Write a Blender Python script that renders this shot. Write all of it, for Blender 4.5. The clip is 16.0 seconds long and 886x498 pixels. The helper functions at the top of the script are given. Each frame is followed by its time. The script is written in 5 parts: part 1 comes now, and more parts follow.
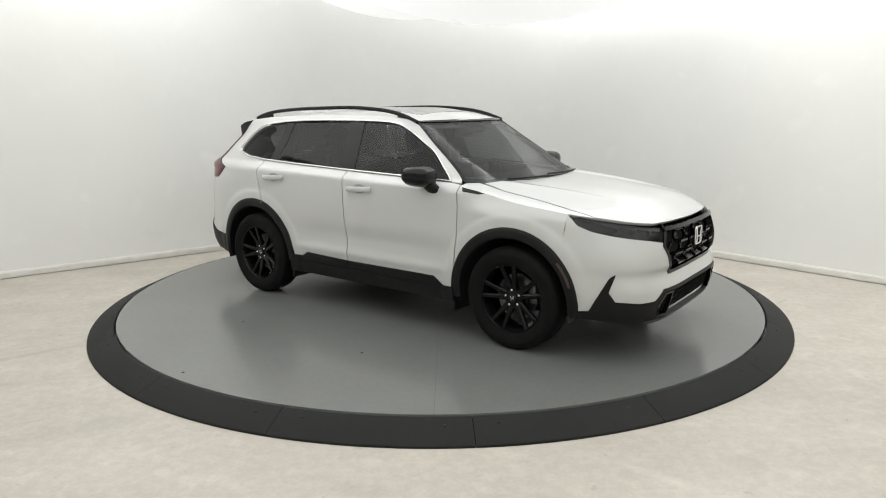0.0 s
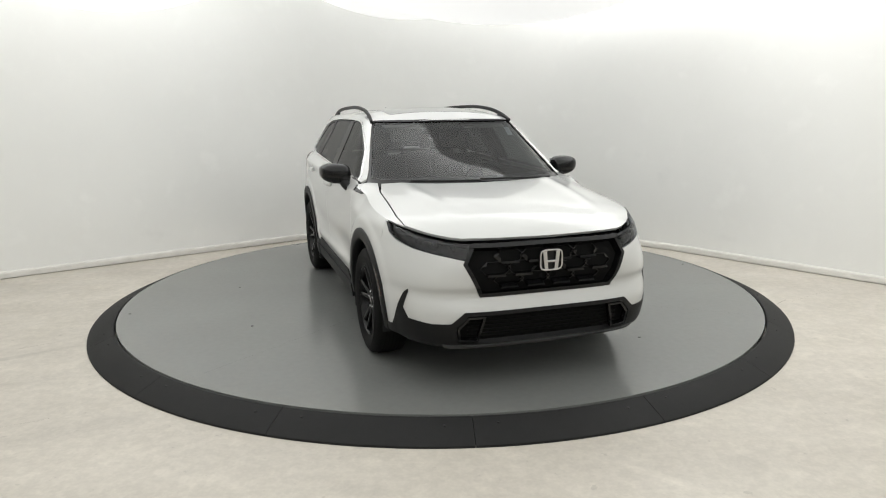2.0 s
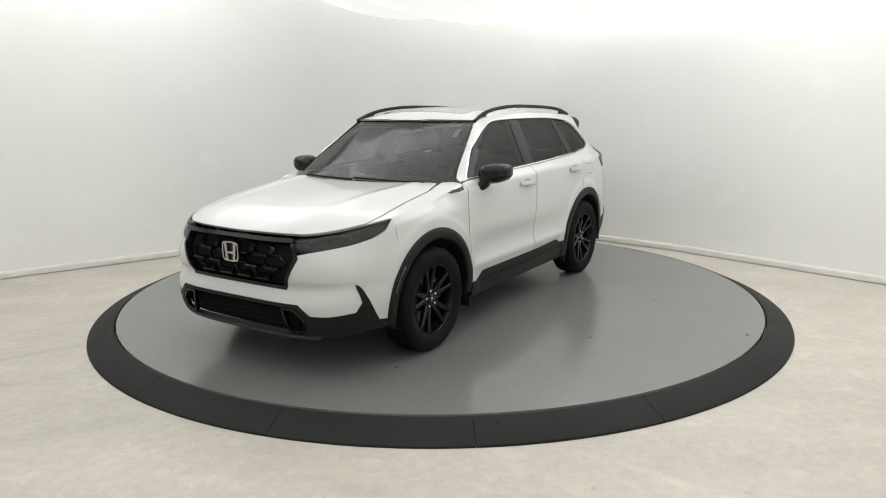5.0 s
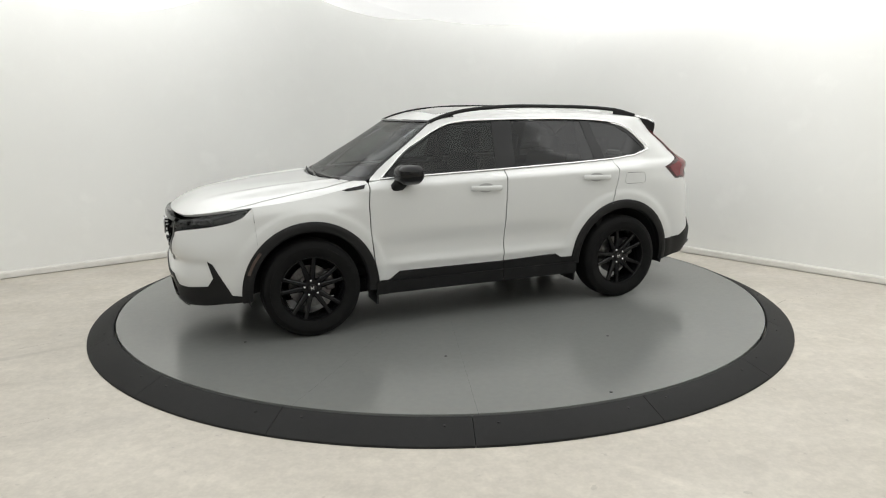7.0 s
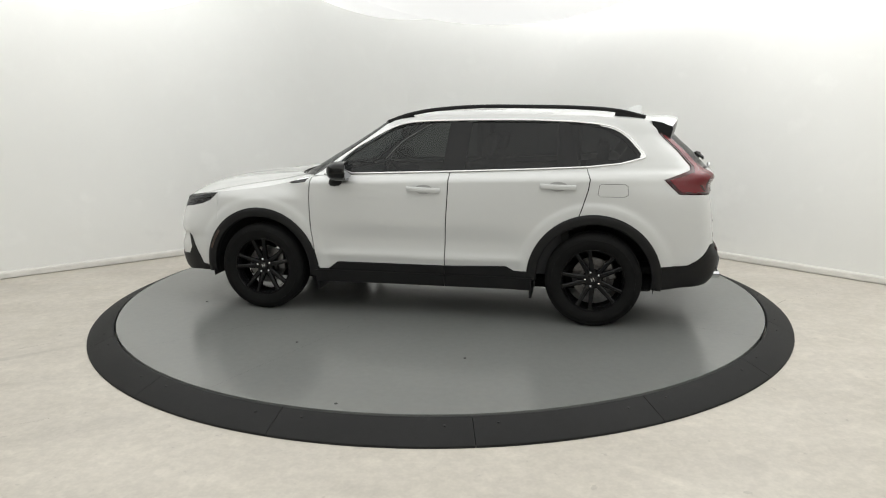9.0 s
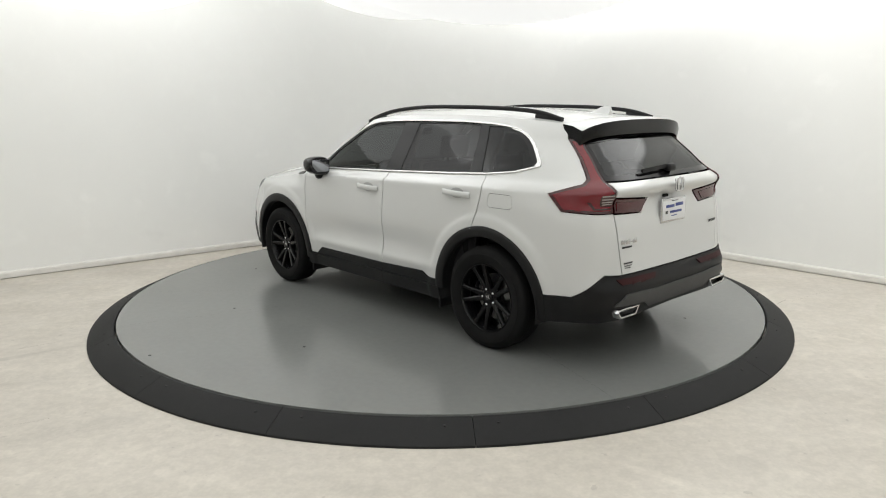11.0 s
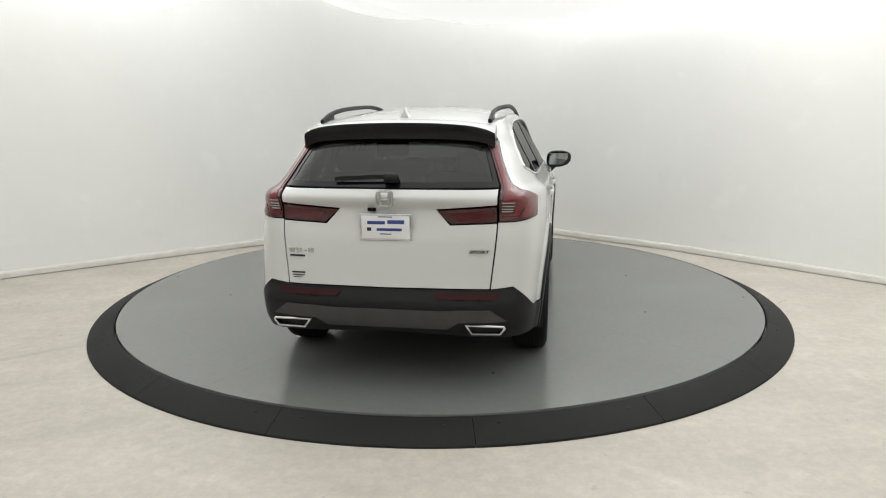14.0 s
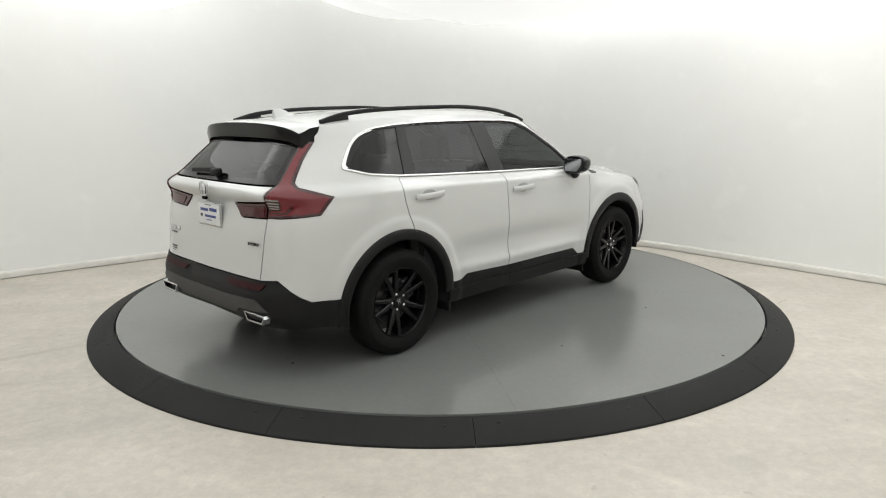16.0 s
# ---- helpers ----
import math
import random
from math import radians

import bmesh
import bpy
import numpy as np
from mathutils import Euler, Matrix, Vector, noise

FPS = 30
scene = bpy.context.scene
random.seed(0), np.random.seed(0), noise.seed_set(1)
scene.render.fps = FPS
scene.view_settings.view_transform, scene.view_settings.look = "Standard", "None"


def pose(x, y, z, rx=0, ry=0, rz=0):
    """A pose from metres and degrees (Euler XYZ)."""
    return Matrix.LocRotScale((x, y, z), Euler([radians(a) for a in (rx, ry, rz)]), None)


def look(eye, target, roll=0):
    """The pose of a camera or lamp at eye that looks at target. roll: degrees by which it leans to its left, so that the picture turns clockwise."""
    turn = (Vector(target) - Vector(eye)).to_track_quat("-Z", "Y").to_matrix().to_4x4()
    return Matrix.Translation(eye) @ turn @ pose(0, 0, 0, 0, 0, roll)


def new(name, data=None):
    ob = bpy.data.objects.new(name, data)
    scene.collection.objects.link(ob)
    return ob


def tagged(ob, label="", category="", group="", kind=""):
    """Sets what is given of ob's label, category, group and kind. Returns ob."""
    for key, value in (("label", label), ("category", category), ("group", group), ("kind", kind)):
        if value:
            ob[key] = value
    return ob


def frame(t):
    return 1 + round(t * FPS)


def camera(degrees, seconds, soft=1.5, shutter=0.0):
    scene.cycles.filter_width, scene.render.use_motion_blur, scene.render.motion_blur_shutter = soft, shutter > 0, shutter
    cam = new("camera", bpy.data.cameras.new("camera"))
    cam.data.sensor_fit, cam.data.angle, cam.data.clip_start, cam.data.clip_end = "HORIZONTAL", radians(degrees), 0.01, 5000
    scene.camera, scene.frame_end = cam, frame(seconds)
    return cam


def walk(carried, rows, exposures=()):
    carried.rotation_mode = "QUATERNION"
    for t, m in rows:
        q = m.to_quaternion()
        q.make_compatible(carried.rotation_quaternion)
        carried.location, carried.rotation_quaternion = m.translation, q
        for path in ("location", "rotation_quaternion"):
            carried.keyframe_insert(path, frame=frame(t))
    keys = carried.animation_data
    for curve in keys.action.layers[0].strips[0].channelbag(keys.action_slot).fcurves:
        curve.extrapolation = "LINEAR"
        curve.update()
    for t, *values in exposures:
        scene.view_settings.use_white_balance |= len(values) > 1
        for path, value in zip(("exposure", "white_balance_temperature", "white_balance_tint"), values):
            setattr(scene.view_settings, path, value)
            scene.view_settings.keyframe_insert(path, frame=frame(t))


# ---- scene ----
# ---- camera ----
cam = camera(65.2, 16.0, soft=1.1)
EYE = Vector((0.0, -6.169, 1.7536))
AIM = EYE + Vector((0.00346, 0.97954, -0.20120))
walk(cam, [(0.0, look(EYE, AIM, -0.479)), (16.0, look(EYE, AIM, -0.479))], exposures=[(0.0, 0.0, 6500, 10), (16.0, 0.0, 6500, 10)])

# heading of the car on the turntable, every half second
HEADING = [-37.49, -46.14, -54.76, -63.35, -71.93, -80.51, -89.05, -97.54, -106.07, -114.64, -123.25, -131.88, -140.53, -149.19, -157.84, -166.49,
           -175.14, -183.82, -192.51, -201.21, -209.94, -218.7, -227.49, -236.32, -245.19, -254.06, -262.84, -271.44, -279.89, -288.56, -297.35, -306.14, -314.89]
AXIS_OFFSET = (-0.0066, -0.0715)
DISC_Z = 0.095          # top of the turntable over the floor
CAR_Z = 0.12            # height of the car's own zero level
DISC_AT = (-0.0019, 0.169)


# ---- world and light ----
world = bpy.data.worlds.new("studio_world")
scene.world = world
world.use_nodes = True
world.node_tree.nodes["Background"].inputs["Color"].default_value = (0.8, 0.85, 0.9, 1)
world.node_tree.nodes["Background"].inputs["Strength"].default_value = 0.05
LAMP_STRENGTH = 1.02


# ---- materials ----
def mat(name, color, rough=0.5, metal=0.0, coat=0.0, coat_rough=0.05, spec=0.5):
    m = bpy.data.materials.new(name)
    m.use_nodes = True
    b = m.node_tree.nodes["Principled BSDF"]
    b.inputs["Base Color"].default_value = (*color, 1)
    b.inputs["Roughness"].default_value = rough
    b.inputs["Metallic"].default_value = metal
    b.inputs["Coat Weight"].default_value = coat
    b.inputs["Coat Roughness"].default_value = coat_rough
    b.inputs["Specular IOR Level"].default_value = spec
    return m


def coords(m, scale=(1, 1, 1)):
    nt = m.node_tree
    co = nt.nodes.new("ShaderNodeTexCoord")
    mp = nt.nodes.new("ShaderNodeMapping")
    mp.inputs["Scale"].default_value = scale
    nt.links.new(co.outputs["Object"], mp.inputs["Vector"])
    return mp.outputs["Vector"]


def grain(m, scale, amount, target="Base Color", lo=None, hi=None, detail=6.0, stretch=(1, 1, 1), spread=(0.3, 0.7)):
    """Noise over the base colour, stacked by multiplying, or between two values on another socket."""
    nt = m.node_tree
    b = nt.nodes["Principled BSDF"]
    tex = nt.nodes.new("ShaderNodeTexNoise")
    tex.inputs["Scale"].default_value = scale
    tex.inputs["Detail"].default_value = detail
    nt.links.new(coords(m, stretch), tex.inputs["Vector"])
    ramp = nt.nodes.new("ShaderNodeMapRange")
    ramp.inputs["From Min"].default_value, ramp.inputs["From Max"].default_value = spread
    nt.links.new(tex.outputs["Fac"], ramp.inputs["Value"])
    if target == "Base Color":
        mix = nt.nodes.new("ShaderNodeMix")
        mix.data_type, mix.blend_type = "RGBA", "MULTIPLY"
        mix.inputs["Factor"].default_value = 1.0
        ca, cb = [s for s in mix.inputs if s.type == "RGBA"]
        cout = [s for s in mix.outputs if s.type == "RGBA"][0]
        ramp.inputs["To Min"].default_value, ramp.inputs["To Max"].default_value = 1 - amount, 1 + amount * 0.3
        sock = b.inputs["Base Color"]
        if sock.is_linked:
            nt.links.new(sock.links[0].from_socket, ca)
        else:
            ca.default_value = sock.default_value
        nt.links.new(ramp.outputs["Result"], cb)
        nt.links.new(cout, sock)
    else:
        ramp.inputs["To Min"].default_value, ramp.inputs["To Max"].default_value = lo, hi
        nt.links.new(ramp.outputs["Result"], b.inputs[target])
    return m


def relief(m, scale, strength, distance=0.002, detail=4.0):
    nt = m.node_tree
    tex = nt.nodes.new("ShaderNodeTexNoise")
    tex.inputs["Scale"].default_value, tex.inputs["Detail"].default_value = scale, detail
    nt.links.new(coords(m), tex.inputs["Vector"])
    bump = nt.nodes.new("ShaderNodeBump")
    bump.inputs["Strength"].default_value, bump.inputs["Distance"].default_value = strength, distance
    nt.links.new(tex.outputs["Fac"], bump.inputs["Height"])
    nt.links.new(bump.outputs["Normal"], m.node_tree.nodes["Principled BSDF"].inputs["Normal"])
    return m


def glass(name, tint, gloss_rough=0.02, sheen=0.036):
    """A thin tinted pane: clear straight through, with a sheen that grows at flat angles."""
    m = bpy.data.materials.new(name)
    m.use_nodes = True
    nt = m.node_tree
    nt.nodes.clear()
    out = nt.nodes.new("ShaderNodeOutputMaterial")
    mix = nt.nodes.new("ShaderNodeMixShader")
    lw = nt.nodes.new("ShaderNodeLayerWeight")
    lw.inputs["Blend"].default_value = 0.5
    pw = nt.nodes.new("ShaderNodeMath")
    pw.operation = "POWER"
    pw.inputs[1].default_value = 4.5
    sc = nt.nodes.new("ShaderNodeMath")
    sc.operation = "MULTIPLY_ADD"
    sc.inputs[1].default_value, sc.inputs[2].default_value = 0.5, sheen
    tr = nt.nodes.new("ShaderNodeBsdfTransparent")
    tr.inputs["Color"].default_value = (*tint, 1)
    gl = nt.nodes.new("ShaderNodeBsdfGlossy")
    gl.inputs["Roughness"].default_value = gloss_rough
    nt.links.new(lw.outputs["Facing"], pw.inputs[0])
    nt.links.new(pw.outputs["Value"], sc.inputs[0])
    nt.links.new(sc.outputs["Value"], mix.inputs["Fac"])
    nt.links.new(tr.outputs["BSDF"], mix.inputs[1])
    nt.links.new(gl.outputs["BSDF"], mix.inputs[2])
    nt.links.new(mix.outputs["Shader"], out.inputs["Surface"])
    return m


def glow(name, color, strength):
    m = bpy.data.materials.new(name)
    m.use_nodes = True
    b = m.node_tree.nodes["Principled BSDF"]
    b.inputs["Base Color"].default_value = (0.8, 0.8, 0.8, 1)
    b.inputs["Emission Color"].default_value = (*color, 1)
    b.inputs["Emission Strength"].default_value = strength
    return m


def stain(m, at, size, turn, gain, ragged=0.5, fine=3.0):
    """A soft-edged mark of its own on a surface: an oval with a ragged rim, darker (gain < 1) or paler."""
    nt = m.node_tree
    b = nt.nodes["Principled BSDF"]
    co = nt.nodes.new("ShaderNodeTexCoord")
    mp = nt.nodes.new("ShaderNodeMapping")
    mp.vector_type = "TEXTURE"
    mp.inputs["Location"].default_value = at
    mp.inputs["Rotation"].default_value = (0, 0, radians(turn))
    mp.inputs["Scale"].default_value = size
    nt.links.new(co.outputs["Object"], mp.inputs["Vector"])
    far = nt.nodes.new("ShaderNodeVectorMath")
    far.operation = "LENGTH"
    nt.links.new(mp.outputs["Vector"], far.inputs[0])
    tex = nt.nodes.new("ShaderNodeTexNoise")
    tex.inputs["Scale"].default_value, tex.inputs["Detail"].default_value = fine, 7.0
    nt.links.new(co.outputs["Object"], tex.inputs["Vector"])
    add = nt.nodes.new("ShaderNodeMath")
    add.operation = "MULTIPLY_ADD"
    add.inputs[1].default_value = ragged * 4
    nt.links.new(tex.outputs["Fac"], add.inputs[0])
    nt.links.new(far.outputs["Value"], add.inputs[2])
    ramp = nt.nodes.new("ShaderNodeMapRange")
    ramp.interpolation_type = "SMOOTHSTEP"
    ramp.inputs["From Min"].default_value, ramp.inputs["From Max"].default_value = ragged * 2, 1.0 + ragged * 2
    ramp.inputs["To Min"].default_value, ramp.inputs["To Max"].default_value = gain, 1.0
    nt.links.new(add.outputs["Value"], ramp.inputs["Value"])
    mix = nt.nodes.new("ShaderNodeMix")
    mix.data_type, mix.blend_type = "RGBA", "MULTIPLY"
    mix.inputs["Factor"].default_value = 1.0
    ca, cb = [q for q in mix.inputs if q.type == "RGBA"]
    sock = b.inputs["Base Color"]
    nt.links.new(sock.links[0].from_socket, ca)
    nt.links.new(ramp.outputs["Result"], cb)
    nt.links.new([q for q in mix.outputs if q.type == "RGBA"][0], sock)


M_PAINT = grain(mat("pearl_white_paint", (0.605, 0.61, 0.601), 0.34, 0.0, 1.0, 0.08), 900, 0.03)
# darker copy of the body paint, standing in for shade behind the handles
M_RECESS_SHADE = mat("painted_recess_shade", (0.36, 0.36, 0.355), 0.35, 0.0, 1.0, 0.05)
M_PLASTIC = relief(grain(mat("black_grained_plastic", (0.0065, 0.0065, 0.007), 0.5, spec=0.28), 9, 0.25), 700, 0.25, 0.0008)
M_GLOSSBLACK = mat("gloss_black", (0.005, 0.005, 0.0055), 0.16, 0.0, 0.0, 0.03, 0.34)
M_DARK = mat("dark_cavity", (0.006, 0.006, 0.006), 0.85, spec=0.15)
M_LINER = relief(mat("felt_liner", (0.015, 0.015, 0.016), 0.95), 300, 0.5)
M_CHROME = mat("satin_chrome", (0.62, 0.62, 0.63), 0.16, 1.0)
M_STEEL = grain(mat("brake_steel", (0.16, 0.157, 0.155), 0.35, 1.0), 60, 0.25)
M_RUBBER = relief(grain(mat("tyre_rubber", (0.0065, 0.0065, 0.0065), 0.75, spec=0.16), 14, 0.3), 220, 0.35, 0.001)
M_RIM = mat("gloss_black_alloy", (0.0045, 0.0045, 0.005), 0.24, 0.0, 0.0, 0.05, 0.22)
M_GREYTRIM = relief(grain(mat("grey_skid_plastic", (0.045, 0.045, 0.046), 0.5), 12, 0.2), 500, 0.2, 0.0008)
M_WINDSCREEN = glass("windscreen_glass", (0.26, 0.285, 0.29), 0.03, 0.065)
M_SIDEGLASS = glass("front_side_glass", (0.17, 0.185, 0.18))
M_PRIVACY = glass("privacy_glass", (0.075, 0.08, 0.08))
M_REARGLASS = glass("dark_rear_glass", (0.085, 0.092, 0.092), 0.03, 0.065)
M_LENS = glass("lamp_lens", (0.55, 0.56, 0.58))
M_REDLENS = mat("red_lamp_lens", (0.135, 0.005, 0.010), 0.22, 0.0, 0.35, 0.05)
M_REDDARK = mat("dark_red_lens", (0.045, 0.004, 0.006), 0.18, 0.0, 0.4, 0.05)
M_CLEARLENS = mat("clear_lamp_section", (0.35, 0.34, 0.34), 0.12, 0.6, 1.0, 0.03)
M_REFLECTOR = mat("deep_red_reflector", (0.028, 0.002, 0.003), 0.5, spec=0.2)
M_ROOFGLASS = mat("dark_roof_glass", (0.02, 0.021, 0.022), 0.05, 0.0, 1.0, 0.02)
M_PILLAR = mat("black_pillar_film", (0.012, 0.012, 0.0125), 0.35, 0.0, 0.0, 0.03, 0.25)
M_MOULDING = mat("bright_window_trim", (0.82, 0.82, 0.81), 0.22, 0.7)
M_REDMID = mat("shaded_red_lens", (0.065, 0.004, 0.007), 0.2, 0.0, 0.35, 0.05)
M_AMBER = mat("amber_reflector", (0.03, 0.010, 0.005), 0.25, 0.0, 0.8, 0.05)
M_SEAT = relief(grain(mat("black_seat_cloth", (0.028, 0.028, 0.030), 0.85), 30, 0.25), 400, 0.4)
M_DASH = relief(mat("charcoal_dashboard", (0.035, 0.035, 0.037), 0.65), 350, 0.25)
M_HEADLINER = relief(mat("grey_headliner", (0.42, 0.41, 0.39), 0.9), 300, 0.3)
M_SCREEN = mat("black_screen", (0.01, 0.01, 0.012), 0.1)
M_PLATE = mat("white_plate", (0.75, 0.75, 0.76), 0.35)
M_INK = mat("blue_print", (0.03, 0.05, 0.22), 0.4)
M_BLACKINK = mat("black_print", (0.015, 0.015, 0.015), 0.35)
M_MIRROR = mat("mirror_glass", (0.34, 0.35, 0.37), 0.03, 1.0)
M_STICKER = mat("white_sticker", (0.7, 0.72, 0.74), 0.5)

M_WALL = relief(grain(grain(mat("white_wall_paint", (0.89, 0.89, 0.866), 0.6), 0.9, 0.025), 5.0, 0.015, spread=(0.55, 0.8)), 40, 0.08, 0.004)
grain(M_WALL, 2.2, 0.025, spread=(0.64, 0.72), detail=8)
M_TRIM = grain(mat("white_skirting", (0.74, 0.72, 0.68), 0.5), 6, 0.12, stretch=(1, 1, 3))
M_FLOOR = grain(grain(mat("pale_concrete", (0.590, 0.548, 0.482), 0.5), 0.35, 0.07, spread=(0.35, 0.65)), 1.1, 0.07, stretch=(0.5, 1.6, 1), spread=(0.40, 0.66), detail=9)
M_FLOOR = relief(grain(M_FLOOR, 45, 0.06, spread=(0.40, 0.72)), 60, 0.12, 0.003)
grain(M_FLOOR, 4.0, 0.06, spread=(0.52, 0.68), detail=10)
grain(M_FLOOR, 16.0, 0.13, spread=(0.27, 0.33), detail=4)
grain(M_FLOOR, 15.0, 0.06, spread=(0.42, 0.60), detail=10)
grain(M_FLOOR, 3.0, 0, "Roughness", 0.38, 0.62)
# a tyre's smear, a broad dull track, scraped pale patches, a pitted patch and swept arcs on the floor
for at, size, turn, gain, ragged in (((-3.05, -1.36), (0.75, 0.06), 36, 0.86, 0.3), ((-2.2, -2.62), (1.0, 0.17), 27, 0.90, 0.35),
                                     ((-2.9, -1.95), (0.9, 0.10), 32, 0.93, 0.4), ((-0.42, -3.2), (0.28, 0.12), -28, 0.88, 0.9),
                                     ((1.04, -3.12), (0.20, 0.05), -38, 1.13, 0.6), ((1.56, -3.05), (0.16, 0.22), 0, 0.93, 0.6),
                                     ((3.08, -1.16), (0.42, 0.025), -52, 1.09, 0.2), ((2.73, -1.9), (0.30, 0.05), -88, 1.07, 0.4),
                                     ((2.52, -2.3), (0.22, 0.05), 30, 1.06, 0.4), ((-1.6, -3.3), (0.7, 0.30), 8, 0.95, 0.5), ((2.2, -3.0), (0.8, 0.25), -30, 0.96, 0.5)):
    stain(M_FLOOR, (*at, 0), (*size, 1), turn, gain, ragged)
# scuffs low on the wall
for at, size, gain in (((-3.39, 2.09, 0.71), (0.10, 0.10, 0.025), 0.93), ((-3.30, 2.16, 0.84), (0.07, 0.07, 0.03), 0.95), ((-2.76, 2.60, 0.68), (0.10, 0.10, 0.10), 0.95),
                       ((-2.40, 2.89, 0.71), (0.12, 0.12, 0.06), 0.95), ((-2.42, 2.88, 0.36), (0.20, 0.20, 0.05), 0.93), ((-3.48, 2.02, 0.30), (0.20, 0.20, 0.12), 0.95),
                       ((2.84, 2.39, 0.86), (0.25, 0.25, 0.22), 0.965), ((2.48, 2.83, 0.67), (0.2, 0.2, 0.3), 0.965), ((3.39, 1.73, 0.24), (0.3, 0.3, 0.06), 0.96), ((2.55, 2.7, 1.16), (0.3, 0.3, 0.05), 0.975)):
    stain(M_WALL, at, size, 0, gain, 0.5, 6.0)
M_DISC = grain(grain(mat("grey_coated_steel", (0.185, 0.19, 0.182), 0.2, spec=0.7), 0.9, 0.06), 22, 0.04)
grain(M_DISC, 1.6, 0, "Roughness", 0.16, 0.23)
M_RAMP = relief(grain(grain(mat("black_rubber_ramp", (0.011, 0.011, 0.0112), 0.7, spec=0.35), 2.2, 0.3), 30, 0.2), 240, 0.3, 0.0015)
# random tone per ramp segment, standing in for how differently each is shaded
nt = M_RAMP.node_tree
info = nt.nodes.new("ShaderNodeObjectInfo")
span = nt.nodes.new("ShaderNodeMapRange")
span.inputs["To Min"].default_value, span.inputs["To Max"].default_value = 0.68, 1.3
tint = nt.nodes.new("ShaderNodeMix")
tint.data_type, tint.blend_type = "RGBA", "MULTIPLY"
tint.inputs["Factor"].default_value = 1.0
ta, tb = [q for q in tint.inputs if q.type == "RGBA"]
sock = nt.nodes["Principled BSDF"].inputs["Base Color"]
nt.links.new(info.outputs["Random"], span.inputs["Value"])
nt.links.new(sock.links[0].from_socket, ta)
nt.links.new(span.outputs["Result"], tb)
nt.links.new([q for q in tint.outputs if q.type == "RGBA"][0], sock)
M_CRACK = grain(mat("crack_dirt", (0.30, 0.26, 0.21), 0.9), 20, 0.4)
M_EDGE = mat("dark_joint", (0.02, 0.02, 0.02), 0.8)
M_CEIL = grain(mat("white_ceiling", (0.8, 0.8, 0.79), 0.7), 2, 0.04)
M_LIGHTCLOTH = glow("lit_white_cloth", (0.965, 0.985, 0.97), LAMP_STRENGTH)
M_SOFTCLOTH = glow("dim_white_cloth", (0.98, 0.985, 0.98), 0.64)
M_SIDECLOTH = glow("lit_side_cloth", (0.975, 0.985, 0.975), 1.75)
M_FILLCLOTH = glow("added_fill_cloth", (0.975, 0.985, 0.975), 2.65)


# ---- mesh tools ----
def part(name, bm, material, parent=None, label="", smooth=True):
    """Links a bmesh as one mesh object under a thing or a part."""
    me = bpy.data.meshes.new(name)
    bm.normal_update()
    bm.to_mesh(me)
    bm.free()
    if smooth:
        me.polygons.foreach_set("use_smooth", [True] * len(me.polygons))
    me.materials.append(material)
    ob = new(name, me)
    if parent is not None:
        ob.parent = parent
    if label:
        ob["label"] = label
    return ob


def box(size, at=(0, 0, 0), bevel=0.0, rot=None, segs=2):
    bm = bmesh.new()
    bmesh.ops.create_cube(bm, size=1.0, matrix=Matrix.Diagonal((*size, 1)))
    if bevel:
        bmesh.ops.bevel(bm, geom=bm.edges[:], offset=bevel, segments=segs, profile=0.6, affect="EDGES", clamp_overlap=True)
    m = Matrix.Translation(at)
    if rot is not None:
        m = m @ Euler([radians(a) for a in rot]).to_matrix().to_4x4()
    bm.transform(m)
    return bm


def mark_sharp(bm, angle=35):
    for e in bm.edges:
        if len(e.link_faces) == 2 and e.calc_face_angle(0) > radians(angle):
            e.smooth = False
    return bm


def lathe_y(profile, segs=64):
    """Turns (y, r) pairs round the y axis."""
    bm = bmesh.new()
    rings = []
    for k in range(segs):
        a = 2 * math.pi * k / segs
        rings.append([bm.verts.new((r * math.cos(a), y, r * math.sin(a))) for y, r in profile])
    for k in range(segs):
        p, q = rings[k], rings[(k + 1) % segs]
        for i in range(len(profile) - 1):
            bm.faces.new((p[i], q[i], q[i + 1], p[i + 1]))
    bmesh.ops.remove_doubles(bm, verts=bm.verts[:], dist=1e-6)
    bmesh.ops.recalc_face_normals(bm, faces=bm.faces[:])
    return mark_sharp(bm)


def tube(points, section, closed=False, up=(0, 0, 1)):
    """Sweeps a closed section of (side, up) pairs along points."""
    bm = bmesh.new()
    pts = [Vector(p) for p in points]
    n = len(pts)
    rows = []
    for i, p in enumerate(pts):
        a = pts[(i - 1) % n] if closed or i else pts[0]
        b = pts[(i + 1) % n] if closed or i < n - 1 else pts[-1]
        d = (b - a).normalized()
        side = d.cross(Vector(up)).normalized()
        top = side.cross(d).normalized()
        rows.append([bm.verts.new(p + side * s + top * t) for s, t in section])
    m = len(section)
    for i in range(n if closed else n - 1):
        p, q = rows[i], rows[(i + 1) % n]
        for k in range(m):
            bm.faces.new((p[k], p[(k + 1) % m], q[(k + 1) % m], q[k]))
    if not closed:
        bm.faces.new(rows[0])
        bm.faces.new(rows[-1])
    bmesh.ops.recalc_face_normals(bm, faces=bm.faces[:])
    return mark_sharp(bm, 50)


def round_section(a, b, n=10, p=2.6):
    out = []
    for k in range(n):
        t = 2 * math.pi * k / n
        c, s = math.cos(t), math.sin(t)
        out.append((a * math.copysign(abs(c) ** (2 / p), c), b * math.copysign(abs(s) ** (2 / p), s)))
    return out


